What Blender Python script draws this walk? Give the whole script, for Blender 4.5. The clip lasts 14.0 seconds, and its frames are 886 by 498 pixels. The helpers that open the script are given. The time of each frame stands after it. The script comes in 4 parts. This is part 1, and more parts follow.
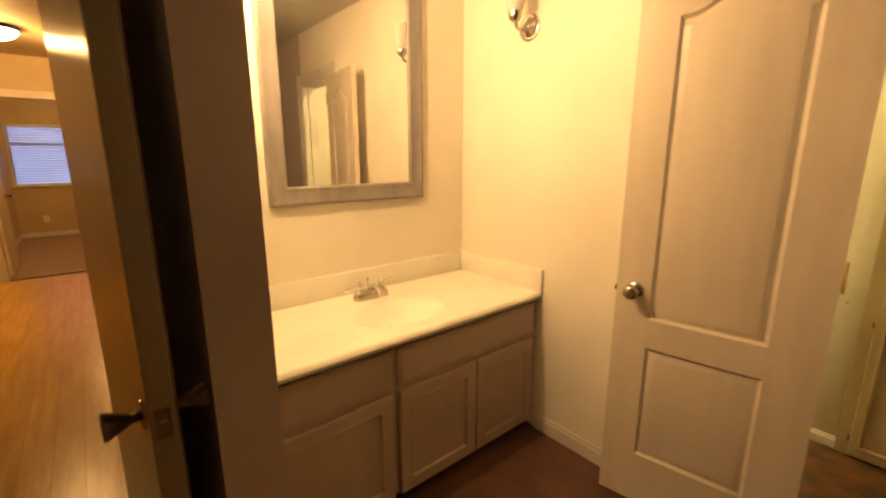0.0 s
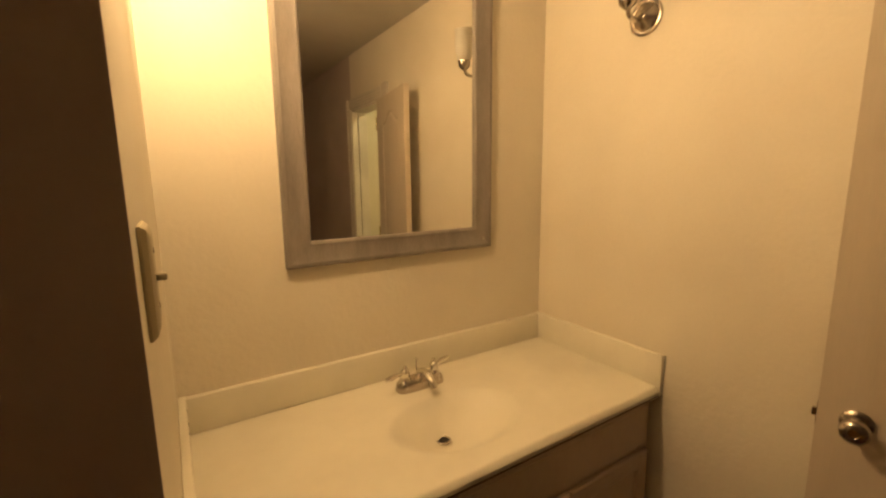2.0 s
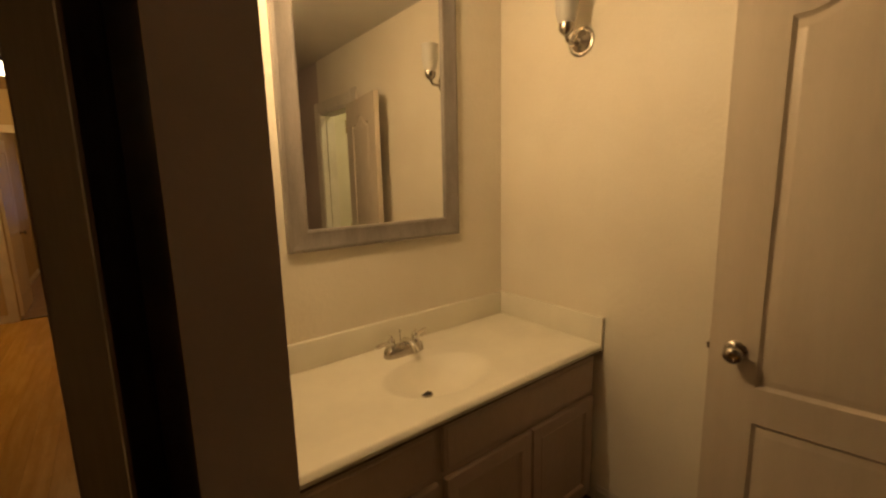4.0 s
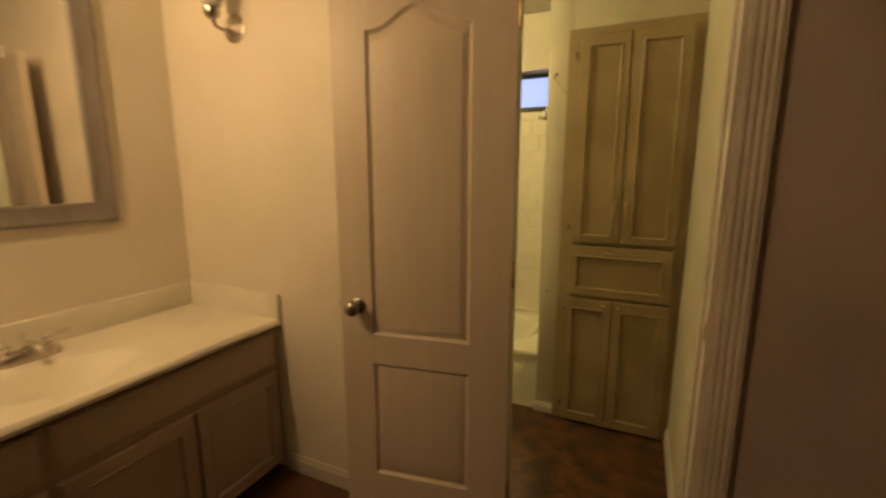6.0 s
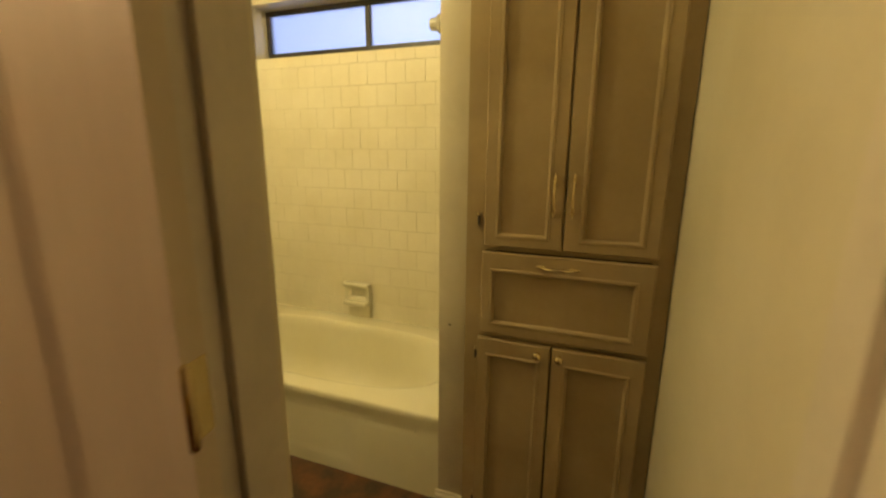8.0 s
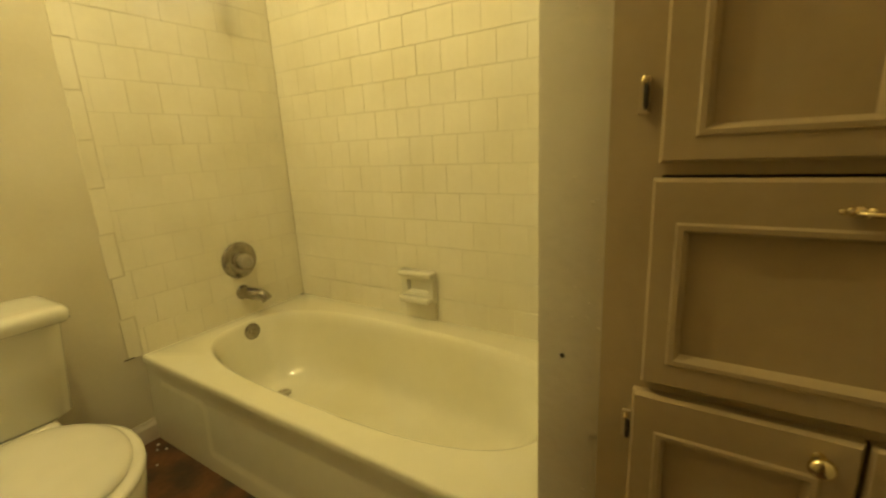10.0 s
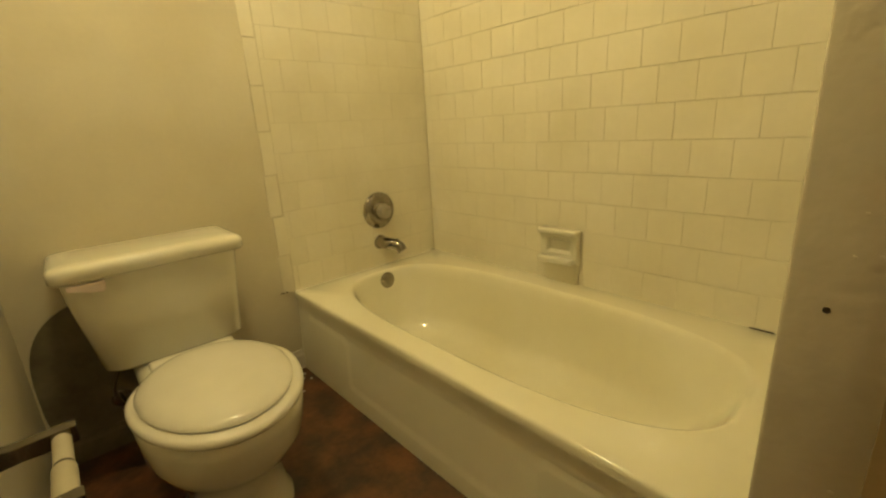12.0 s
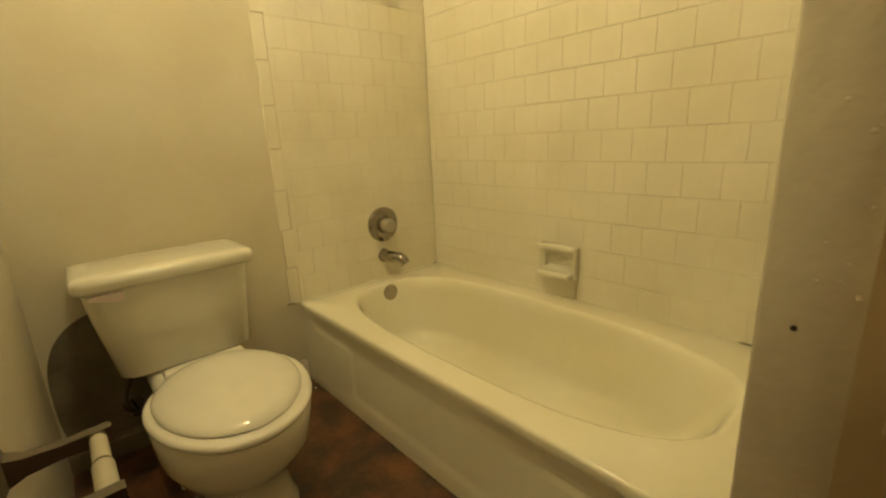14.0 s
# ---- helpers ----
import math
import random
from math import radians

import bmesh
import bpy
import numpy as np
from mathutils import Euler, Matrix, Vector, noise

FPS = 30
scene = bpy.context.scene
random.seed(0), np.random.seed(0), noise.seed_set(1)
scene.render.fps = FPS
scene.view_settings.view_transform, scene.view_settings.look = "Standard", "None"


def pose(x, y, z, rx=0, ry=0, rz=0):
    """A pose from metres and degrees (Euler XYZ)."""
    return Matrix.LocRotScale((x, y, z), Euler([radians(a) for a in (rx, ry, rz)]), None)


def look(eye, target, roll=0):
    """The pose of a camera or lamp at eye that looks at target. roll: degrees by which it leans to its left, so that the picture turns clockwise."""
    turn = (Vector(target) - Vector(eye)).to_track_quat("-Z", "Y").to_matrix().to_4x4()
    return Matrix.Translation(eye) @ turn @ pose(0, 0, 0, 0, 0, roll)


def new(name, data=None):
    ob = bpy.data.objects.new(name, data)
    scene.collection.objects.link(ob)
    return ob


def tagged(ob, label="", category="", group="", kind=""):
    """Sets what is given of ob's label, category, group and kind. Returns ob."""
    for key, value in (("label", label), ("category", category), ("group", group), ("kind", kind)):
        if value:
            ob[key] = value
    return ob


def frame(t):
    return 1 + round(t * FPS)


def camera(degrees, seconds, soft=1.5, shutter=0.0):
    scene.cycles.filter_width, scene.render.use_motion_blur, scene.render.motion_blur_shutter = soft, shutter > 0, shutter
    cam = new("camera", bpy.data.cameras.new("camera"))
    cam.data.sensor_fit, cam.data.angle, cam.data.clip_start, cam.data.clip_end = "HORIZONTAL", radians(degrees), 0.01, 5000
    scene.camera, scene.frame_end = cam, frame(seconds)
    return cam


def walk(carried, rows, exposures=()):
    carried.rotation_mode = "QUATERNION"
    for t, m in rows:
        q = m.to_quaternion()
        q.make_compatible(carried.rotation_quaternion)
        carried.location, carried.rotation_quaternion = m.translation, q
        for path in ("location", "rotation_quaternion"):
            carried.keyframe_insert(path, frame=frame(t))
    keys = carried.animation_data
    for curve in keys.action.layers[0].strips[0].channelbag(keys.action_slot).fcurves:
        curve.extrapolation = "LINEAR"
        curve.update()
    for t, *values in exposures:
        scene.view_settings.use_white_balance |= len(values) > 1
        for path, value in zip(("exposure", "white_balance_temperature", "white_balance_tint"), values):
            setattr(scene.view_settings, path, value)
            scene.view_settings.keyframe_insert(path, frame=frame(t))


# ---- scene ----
cam = camera(92.0, 14.0, soft=2.2, shutter=0.4)
PATH = [
    (0, (-1.688, -1.853, 1.423), (-0.438, -0.351, 0.996), -0.0),
    (0.5, (-1.551, -1.57, 1.429), (-0.312, -0.071, 0.962), -0.4),
    (1, (-1.447, -1.425, 1.434), (-0.275, 0.149, 1.051), 0.8),
    (1.5, (-1.402, -1.379, 1.469), (-0.332, 0.276, 1.124), 0.2),
    (2, (-1.392, -1.368, 1.481), (-0.329, 0.295, 1.156), -0.6),
    (2.2, (-1.392, -1.369, 1.494), (-0.338, 0.295, 1.144), -0.9),
    (4.3, (-1.625, -1.627, 1.464), (-0.369, -0.103, 1.143), -1.0),
    (4.5, (-1.633, -1.687, 1.467), (-0.352, -0.185, 1.146), -0.7),
    (5, (-1.635, -1.872, 1.455), (-0.284, -0.431, 1.138), -0.6),
    (5.5, (-1.554, -2.003, 1.443), (0.015, -0.805, 1.122), -0.6),
    (6, (-1.379, -2.05, 1.408), (0.408, -1.224, 1.057), 0.0),
    (6.5, (-1.184, -2.061, 1.358), (0.698, -1.507, 0.972), -0.3),
    (7, (-0.92, -2.09, 1.341), (0.98, -1.606, 0.946), -0.2),
    (7.2, (-0.798, -2.097, 1.343), (1.086, -1.582, 0.912), 0.2),
    (9.3, (0.292, -1.876, 1.196), (2.032, -0.983, 0.782), -2.1),
    (9.5, (0.336, -1.845, 1.155), (2.05, -0.911, 0.716), -3.0),
    (10, (0.39, -1.781, 1.078), (2.026, -0.73, 0.61), -2.9),
    (10.5, (0.41, -1.733, 1.033), (1.949, -0.567, 0.514), -3.7),
    (11, (0.402, -1.696, 0.999), (1.845, -0.417, 0.469), -4.3),
    (11.5, (0.391, -1.664, 0.984), (1.752, -0.301, 0.446), -3.8),
    (12, (0.378, -1.64, 0.975), (1.662, -0.208, 0.427), -3.3),
    (12.5, (0.372, -1.622, 0.97), (1.625, -0.164, 0.418), -2.9),
    (13, (0.375, -1.615, 0.969), (1.621, -0.149, 0.421), -3.0),
    (13.5, (0.369, -1.623, 0.975), (1.616, -0.158, 0.429), -3.2),
    (14, (0.338, -1.675, 1.003), (1.631, -0.233, 0.505), -2.7),
]
EXPOSURES = [(0.0, 1.10, 7100, 14), (0.5, 0.90, 6980, 13), (1.0, 0.56, 6900, 12), (1.5, 0.26, 6900, 12), (2.0, 0.04, 6900, 12), (4.5, -0.25, 6500, 9), (5.0, -0.18, 6480, 8), (5.5, -0.28, 6550, 11),
             (6.0, -0.11, 6600, 11), (7.0, 0.15, 6650, 12), (9.5, 0.14, 6750, 0), (11.0, 0.12, 6550, 4), (14.0, 0.10, 6100, 13)]
walk(cam, [(t, look(eye, target, roll)) for t, eye, target, roll in PATH], EXPOSURES)

# ---- world and lamps ----
world = bpy.data.worlds.new("world")
scene.world = world
world.use_nodes = True
wn = world.node_tree.nodes
sky = wn.new("ShaderNodeTexSky")
sky.sky_type = "NISHITA"
sky.sun_disc = False
sky.sun_elevation = radians(12)
sky.sun_rotation = radians(250)
wn["Background"].inputs["Strength"].default_value = 0.06
world.node_tree.links.new(sky.outputs["Color"], wn["Background"].inputs["Color"])
sun_data = bpy.data.lights.new("sun", "SUN")
sun_data.energy, sun_data.angle, sun_data.color = 0.8, radians(10), (1.0, 0.95, 0.88)
sun = new("sun", sun_data)
sun.matrix_world = look((0, 0, 20), (8, -3, 14))


def bulb(name, place, watts, colour, radius):
    data = bpy.data.lights.new(name, "POINT")
    data.energy, data.color, data.shadow_soft_size = watts, colour, radius
    lamp = new(name, data)
    lamp.location = place
    return lamp


VANITY_BULB = bulb("vanity_bulb", (-1.29, -0.47, 2.13), 21.5, (1.0, 0.67, 0.33), 0.035)
HALL_BULB = bulb("hall_bulb", (-2.10, 3.60, 2.43), 36.0, (1.0, 0.57, 0.17), 0.06)
BATH_BULB = bulb("bath_bulb", (0.60, -0.60, 2.42), 22.0, (1.0, 0.80, 0.35), 0.055)
# The far room's lamp is out of view; added to light its walls.
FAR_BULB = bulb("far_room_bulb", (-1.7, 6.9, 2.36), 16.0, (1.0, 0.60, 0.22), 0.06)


# ---- materials ----
def material(name, base, rough=0.5, metal=0.0, second=None, scale=3.0, fine=60.0, bump=0.1, fine_mix=0.15,
             coat=0.0, spread=(0.35, 0.65), rand=0.0, stretch=(1, 1, 1), spec=0.5, bump_scale=None, dist=0.002):
    """Paint, wood or stone: broad stains, a fine grain, and fine relief."""
    m = bpy.data.materials.new(name)
    m.use_nodes = True
    n, l = m.node_tree.nodes, m.node_tree.links
    b = n["Principled BSDF"]
    b.inputs["Roughness"].default_value = rough
    b.inputs["Metallic"].default_value = metal
    b.inputs["Coat Weight"].default_value = coat
    b.inputs["Coat Roughness"].default_value = 0.06
    b.inputs["Specular IOR Level"].default_value = spec
    second = second or tuple(c * 0.86 for c in base)
    pos = n.new("ShaderNodeNewGeometry")
    mp = n.new("ShaderNodeMapping")
    mp.inputs["Scale"].default_value = stretch
    l.new(pos.outputs["Position"], mp.inputs["Vector"])
    broad = n.new("ShaderNodeTexNoise")
    broad.inputs["Scale"].default_value = scale
    broad.inputs["Detail"].default_value = 5.0
    l.new(mp.outputs[0], broad.inputs["Vector"])
    ramp = n.new("ShaderNodeMapRange")
    ramp.inputs["From Min"].default_value, ramp.inputs["From Max"].default_value = spread
    l.new(broad.outputs["Fac"], ramp.inputs["Value"])
    mix = n.new("ShaderNodeMix")
    mix.data_type = "RGBA"
    mix.inputs[6].default_value = (*second, 1)
    mix.inputs[7].default_value = (*base, 1)
    l.new(ramp.outputs[0], mix.inputs[0])
    grain = n.new("ShaderNodeTexNoise")
    grain.inputs["Scale"].default_value = fine
    grain.inputs["Detail"].default_value = 3.0
    l.new(mp.outputs[0], grain.inputs["Vector"])
    hsv = n.new("ShaderNodeHueSaturation")
    gv = n.new("ShaderNodeMapRange")
    gv.inputs["To Min"].default_value, gv.inputs["To Max"].default_value = 1 - fine_mix, 1 + fine_mix
    l.new(grain.outputs["Fac"], gv.inputs["Value"])
    value = gv.outputs[0]
    if rand:
        oi = n.new("ShaderNodeObjectInfo")
        rv = n.new("ShaderNodeMapRange")
        rv.inputs["To Min"].default_value, rv.inputs["To Max"].default_value = 1 - rand, 1 + rand
        l.new(oi.outputs["Random"], rv.inputs["Value"])
        mul = n.new("ShaderNodeMath")
        mul.operation = "MULTIPLY"
        l.new(value, mul.inputs[0])
        l.new(rv.outputs[0], mul.inputs[1])
        value = mul.outputs[0]
    l.new(value, hsv.inputs["Value"])
    l.new(mix.outputs[2], hsv.inputs["Color"])
    l.new(hsv.outputs[0], b.inputs["Base Color"])
    if bump:
        bn = n.new("ShaderNodeBump")
        bn.inputs["Strength"].default_value = bump
        bn.inputs["Distance"].default_value = dist
        relief = grain
        if bump_scale:
            relief = n.new("ShaderNodeTexNoise")
            relief.inputs["Scale"].default_value = bump_scale
            relief.inputs["Detail"].default_value = 2.0
            l.new(pos.outputs["Position"], relief.inputs["Vector"])
        l.new(relief.outputs["Fac"], bn.inputs["Height"])
        l.new(bn.outputs[0], b.inputs["Normal"])
    return m


WALL = material("cream_wall_paint", (0.80, 0.74, 0.62), 0.50, second=(0.75, 0.68, 0.56), scale=2.2, fine=90, fine_mix=0.03, bump=0.5, bump_scale=42, dist=0.003)
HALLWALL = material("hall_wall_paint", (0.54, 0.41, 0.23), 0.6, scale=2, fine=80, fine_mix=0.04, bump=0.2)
# Darker copy of the ceiling paint, toned down against the hall lamp's brightness.
HALLCEIL = material("dimmed_hall_ceiling", (0.50, 0.41, 0.26), 0.75, scale=1.5, fine=120, fine_mix=0.05, bump=0.5, bump_scale=120)
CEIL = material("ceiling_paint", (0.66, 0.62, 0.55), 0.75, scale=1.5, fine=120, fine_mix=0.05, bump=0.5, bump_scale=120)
BATHWALL = material("bath_wall_paint", (0.70, 0.65, 0.52), 0.30, second=(0.62, 0.56, 0.42), scale=2.3, fine=70, fine_mix=0.03, bump=0.25, bump_scale=30)
PILLAR = material("thick_gloss_paint", (0.68, 0.625, 0.51), 0.26, second=(0.61, 0.555, 0.44), scale=4, fine=40, fine_mix=0.04, bump=0.65, bump_scale=38, dist=0.003)
TILE = material("painted_tile", (0.82, 0.775, 0.64), 0.20, second=(0.76, 0.71, 0.56), scale=4, fine=50, fine_mix=0.03, bump=0.25, bump_scale=28, rand=0.012)
GROUT = material("grout", (0.56, 0.49, 0.33), 0.8, second=(0.74, 0.69, 0.54), scale=5, fine=90, bump=0.2)
TRIM = material("trim_paint", (0.70, 0.64, 0.55), 0.35, scale=5, fine=60, fine_mix=0.05, bump=0.2)
DOORP = material("door_paint", (0.66, 0.57, 0.46), 0.40, second=(0.62, 0.53, 0.42), scale=3, fine=45, fine_mix=0.04, bump=0.25, stretch=(6, 6, 0.6))
CAB = material("taupe_cabinet_paint", (0.55, 0.44, 0.345), 0.36, second=(0.48, 0.37, 0.28), scale=4, fine=60, fine_mix=0.07, bump=0.25, stretch=(1, 1, 0.5))
LINEN = material("linen_cabinet_paint", (0.43, 0.335, 0.20), 0.26, second=(0.36, 0.27, 0.15), scale=4, fine=55, fine_mix=0.05, bump=0.3, bump_scale=45)
# Near-black for chips and specks, and for shade painted in holes and gaps.
DARK = material("dark_gap", (0.035, 0.025, 0.018), 0.7)
COUNTER = material("cultured_marble", (0.83, 0.79, 0.67), 0.46, second=(0.77, 0.73, 0.62), scale=5, fine=30, fine_mix=0.02, bump=0.03, coat=0.08)
PORCELAIN = material("white_porcelain", (0.78, 0.76, 0.67), 0.05, second=(0.73, 0.70, 0.57), scale=3, fine=20, fine_mix=0.015, bump=0.02, coat=0.6)
ENAMEL = material("tub_enamel", (0.85, 0.82, 0.67), 0.08, second=(0.80, 0.755, 0.57), scale=2.2, fine=25, fine_mix=0.02, bump=0.03, coat=0.5)
SEAT = material("toilet_seat_plastic", (0.78, 0.75, 0.66), 0.07, scale=3, fine=20, fine_mix=0.01, bump=0.02, coat=0.4)
CHROME = material("chrome", (0.72, 0.70, 0.66), 0.12, metal=1.0, fine_mix=0.05, bump=0.05)
AGEDCHROME = material("spotted_old_chrome", (0.40, 0.37, 0.32), 0.16, metal=1.0, second=(0.28, 0.25, 0.20), scale=30, fine=120, fine_mix=0.12, bump=0.06)
NICKEL = material("brushed_nickel", (0.52, 0.47, 0.42), 0.24, metal=1.0, fine_mix=0.08, bump=0.05)
WORNCHROME = material("dull_old_chrome", (0.20, 0.185, 0.165), 0.12, metal=1.0, fine_mix=0.05, bump=0.05)
BRASS = material("polished_brass", (0.84, 0.70, 0.40), 0.18, metal=1.0, fine_mix=0.08, bump=0.1)
BRONZE = material("dark_bronze_frame", (0.035, 0.028, 0.022), 0.4, fine_mix=0.1)
FRAMEW = material("grey_wood_frame", (0.26, 0.228, 0.205), 0.42, second=(0.20, 0.172, 0.152), scale=6, fine=70, fine_mix=0.16, bump=0.4, stretch=(3, 3, 0.7))
PLASTIC = material("ivory_plastic", (0.50, 0.43, 0.28), 0.35, fine_mix=0.03, bump=0.02)
WHITEP = material("white_plastic", (0.80, 0.80, 0.76), 0.3, fine_mix=0.03, bump=0.02)
ROLLER = material("aged_roller_plastic", (0.50, 0.45, 0.34), 0.25, fine_mix=0.05, bump=0.05)
LEVER = material("pale_pink_paper", (0.75, 0.62, 0.56), 0.6, fine_mix=0.05, bump=0.1)
VINYL = material("brown_vinyl_floor", (0.115, 0.048, 0.028), 0.38, second=(0.075, 0.032, 0.02), scale=7, fine=90, fine_mix=0.2, bump=0.15)
SLATE = material("mottled_slate_floor", (0.15, 0.062, 0.028), 0.30, second=(0.05, 0.030, 0.019), scale=9, fine=48, fine_mix=0.45, bump=0.35, spread=(0.38, 0.62), bump_scale=35)
CARPET = material("tan_carpet", (0.33, 0.22, 0.16), 0.95, scale=5, fine=220, fine_mix=0.3, bump=0.8)
WOOD = material("laminate_plank", (0.66, 0.385, 0.08), 0.27, second=(0.55, 0.30, 0.05), scale=5, fine=35, fine_mix=0.14, bump=0.05, stretch=(5, 0.5, 1), rand=0.07)
DOOREDGE = material("door_edge_wood", (0.30, 0.235, 0.155), 0.28, scale=4, fine=40, fine_mix=0.12, bump=0.2, stretch=(4, 4, 0.4))
# Dark brown for jamb, knobs and strip; paints shade on the hall door.
DARKBROWN = material("dark_brown_finish", (0.17, 0.11, 0.065), 0.28, second=(0.08, 0.05, 0.03), scale=3, fine=30, fine_mix=0.3, bump=0.2, stretch=(6, 6, 0.5))
# Darker copy of the wall paint: shade outside the alcove put into colour.
SHADEDWALL = material("shaded_wall_paint", (0.56, 0.465, 0.42), 0.5, scale=2.2, fine=90, fine_mix=0.03, bump=0.35, bump_scale=55)
SLAT = material("white_blind_slat", (0.75, 0.76, 0.78), 0.4, fine_mix=0.02, bump=0.02)
# Mottled dark tone for the wall and baseboard behind the toilet.
PATCHM = material("dark_wall_tone", (0.20, 0.175, 0.12), 0.6, second=(0.13, 0.11, 0.07), scale=9, fine=60, fine_mix=0.15, bump=0.4)
RUBBER = material("black_rubber", (0.02, 0.02, 0.02), 0.5, fine_mix=0.1)


def glow(name, colour, strength):
    m = bpy.data.materials.new(name)
    m.use_nodes = True
    b = m.node_tree.nodes["Principled BSDF"]
    b.inputs["Base Color"].default_value = (*colour, 1)
    b.inputs["Emission Color"].default_value = (*colour, 1)
    b.inputs["Emission Strength"].default_value = strength
    b.inputs["Roughness"].default_value = 0.3
    return m


def plain(name, colour, rough, metal=0.0, transmission=0.0, alpha=1.0):
    m = bpy.data.materials.new(name)
    m.use_nodes = True
    b = m.node_tree.nodes["Principled BSDF"]
    b.inputs["Base Color"].default_value = (*colour, 1)
    b.inputs["Roughness"].default_value = rough
    b.inputs["Metallic"].default_value = metal
    b.inputs["Transmission Weight"].default_value = transmission
    return m


MIRROR = plain("mirror_glass", (0.86, 0.86, 0.84), 0.015, metal=1.0)
FROST = plain("frosted_lamp_glass", (0.85, 0.82, 0.76), 0.45, transmission=0.35)
PANE = plain("frosted_window_glass", (0.9, 0.95, 1.0), 0.5, transmission=1.0)
LAMPGLOW = glow("lit_lamp_glass", (1.0, 0.80, 0.50), 7.0)
BATHGLOW = glow("lit_bath_glass", (1.0, 0.82, 0.42), 48.0)
CLEAR = plain("clear_acrylic", (0.62, 0.56, 0.44), 0.12, transmission=0.35)
BLUEDAY = glow("daylight_backdrop", (0.40, 0.52, 1.0), 1.0)


# ---- builders ----
ORIGIN = {}


def thing(name, place, label, category, group="", kind=""):
    ob = new(name)
    ob.empty_display_size = 0.05
    ob.location = place
    ORIGIN[ob.name] = Vector(place)
    return tagged(ob, label, category, group, kind)


def finish(name, bm, mat, smooth=False):
    bmesh.ops.recalc_face_normals(bm, faces=bm.faces)
    me = bpy.data.meshes.new(name)
    bm.to_mesh(me)
    bm.free()
    mats = mat if isinstance(mat, (list, tuple)) else [mat]
    for q in mats:
        me.materials.append(q)
    if smooth:
        me.shade_smooth()
        me.set_sharp_from_angle(angle=radians(smooth if smooth > 1 else 40))
    return me


def part(name, bm, mat, parent, label="", smooth=False, local=False):
    """One mesh object under a thing or part; its bmesh is in world metres unless local."""
    at = ORIGIN[parent.name]
    if not local:
        bmesh.ops.translate(bm, verts=bm.verts, vec=-at)
    ob = new(name, finish(name, bm, mat, smooth))
    ob.parent = parent
    ORIGIN[ob.name] = Vector(at)
    return tagged(ob, label)


def single(name, bm, mat, label="", category="", kind="", smooth=False, group=""):
    """A thing that is one mesh, in world metres."""
    ob = new(name, finish(name, bm, mat, smooth))
    ORIGIN[ob.name] = Vector((0, 0, 0))
    return tagged(ob, label, category, group, kind)


def box(bm, lo, hi, bevel=0.0, segs=1):
    x0, y0, z0 = lo
    x1, y1, z1 = hi
    v = [bm.verts.new(p) for p in ((x0, y0, z0), (x1, y0, z0), (x1, y1, z0), (x0, y1, z0), (x0, y0, z1), (x1, y0, z1), (x1, y1, z1), (x0, y1, z1))]
    fs = [bm.faces.new([v[i] for i in q]) for q in ((3, 2, 1, 0), (4, 5, 6, 7), (0, 1, 5, 4), (1, 2, 6, 5), (2, 3, 7, 6), (3, 0, 4, 7))]
    if bevel:
        es = list({e for f in fs for e in f.edges})
        bmesh.ops.bevel(bm, geom=es, offset=bevel, segments=segs, affect="EDGES", profile=0.5)
    return bm


def boxes(*items, bevel=0.0, segs=1):
    bm = bmesh.new()
    for lo, hi in items:
        box(bm, lo, hi, bevel, segs)
    return bm


def loft(bm, loops, cap0=True, cap1=True):
    rings = [[bm.verts.new(p) for p in lp] for lp in loops]
    n = len(rings[0])
    for a, b in zip(rings, rings[1:]):
        for i in range(n):
            bm.faces.new((a[i], a[(i + 1) % n], b[(i + 1) % n], b[i]))
    if cap0:
        bm.faces.new(rings[0][::-1])
    if cap1:
        bm.faces.new(rings[-1])
    return bm


def frame_of(axis):
    w = Vector(axis).normalized()
    u = w.orthogonal().normalized()
    return u, w.cross(u), w


def lathe(bm, at, axis, profile, segs=24, cap0=True, cap1=True, squash=1.0):
    """profile: (radius, distance along the axis)."""
    u, v, w = frame_of(axis)
    loops = []
    for r, h in profile:
        r = max(r, 0.0004)
        loops.append([Vector(at) + w * h + u * (r * math.cos(k * math.tau / segs)) + v * (r * squash * math.sin(k * math.tau / segs)) for k in range(segs)])
    return loft(bm, loops, cap0, cap1)


def tube(bm, points, radii, segs=10):
    pts = [Vector(p) for p in points]
    if not isinstance(radii, (list, tuple)):
        radii = [radii] * len(pts)
    loops, u = [], None
    for i, p in enumerate(pts):
        d = (pts[min(i + 1, len(pts) - 1)] - pts[max(i - 1, 0)]).normalized()
        u = (u - d * u.dot(d)).normalized() if u else d.orthogonal().normalized()
        v = d.cross(u)
        loops.append([p + u * (radii[i] * math.cos(k * math.tau / segs)) + v * (radii[i] * math.sin(k * math.tau / segs)) for k in range(segs)])
    return loft(bm, loops)


def bend(points, steps=6):
    """A smooth curve through the points."""
    p = [Vector(q) for q in points]
    p = [p[0] * 2 - p[1]] + p + [p[-1] * 2 - p[-2]]
    out = []
    for i in range(1, len(p) - 2):
        for k in range(steps):
            t = k / steps
            out.append(0.5 * ((2 * p[i]) + (p[i + 1] - p[i - 1]) * t + (2 * p[i - 1] - 5 * p[i] + 4 * p[i + 1] - p[i + 2]) * t * t + (3 * p[i] - p[i - 1] - 3 * p[i + 1] + p[i + 2]) * t ** 3))
    out.append(p[-2])
    return out


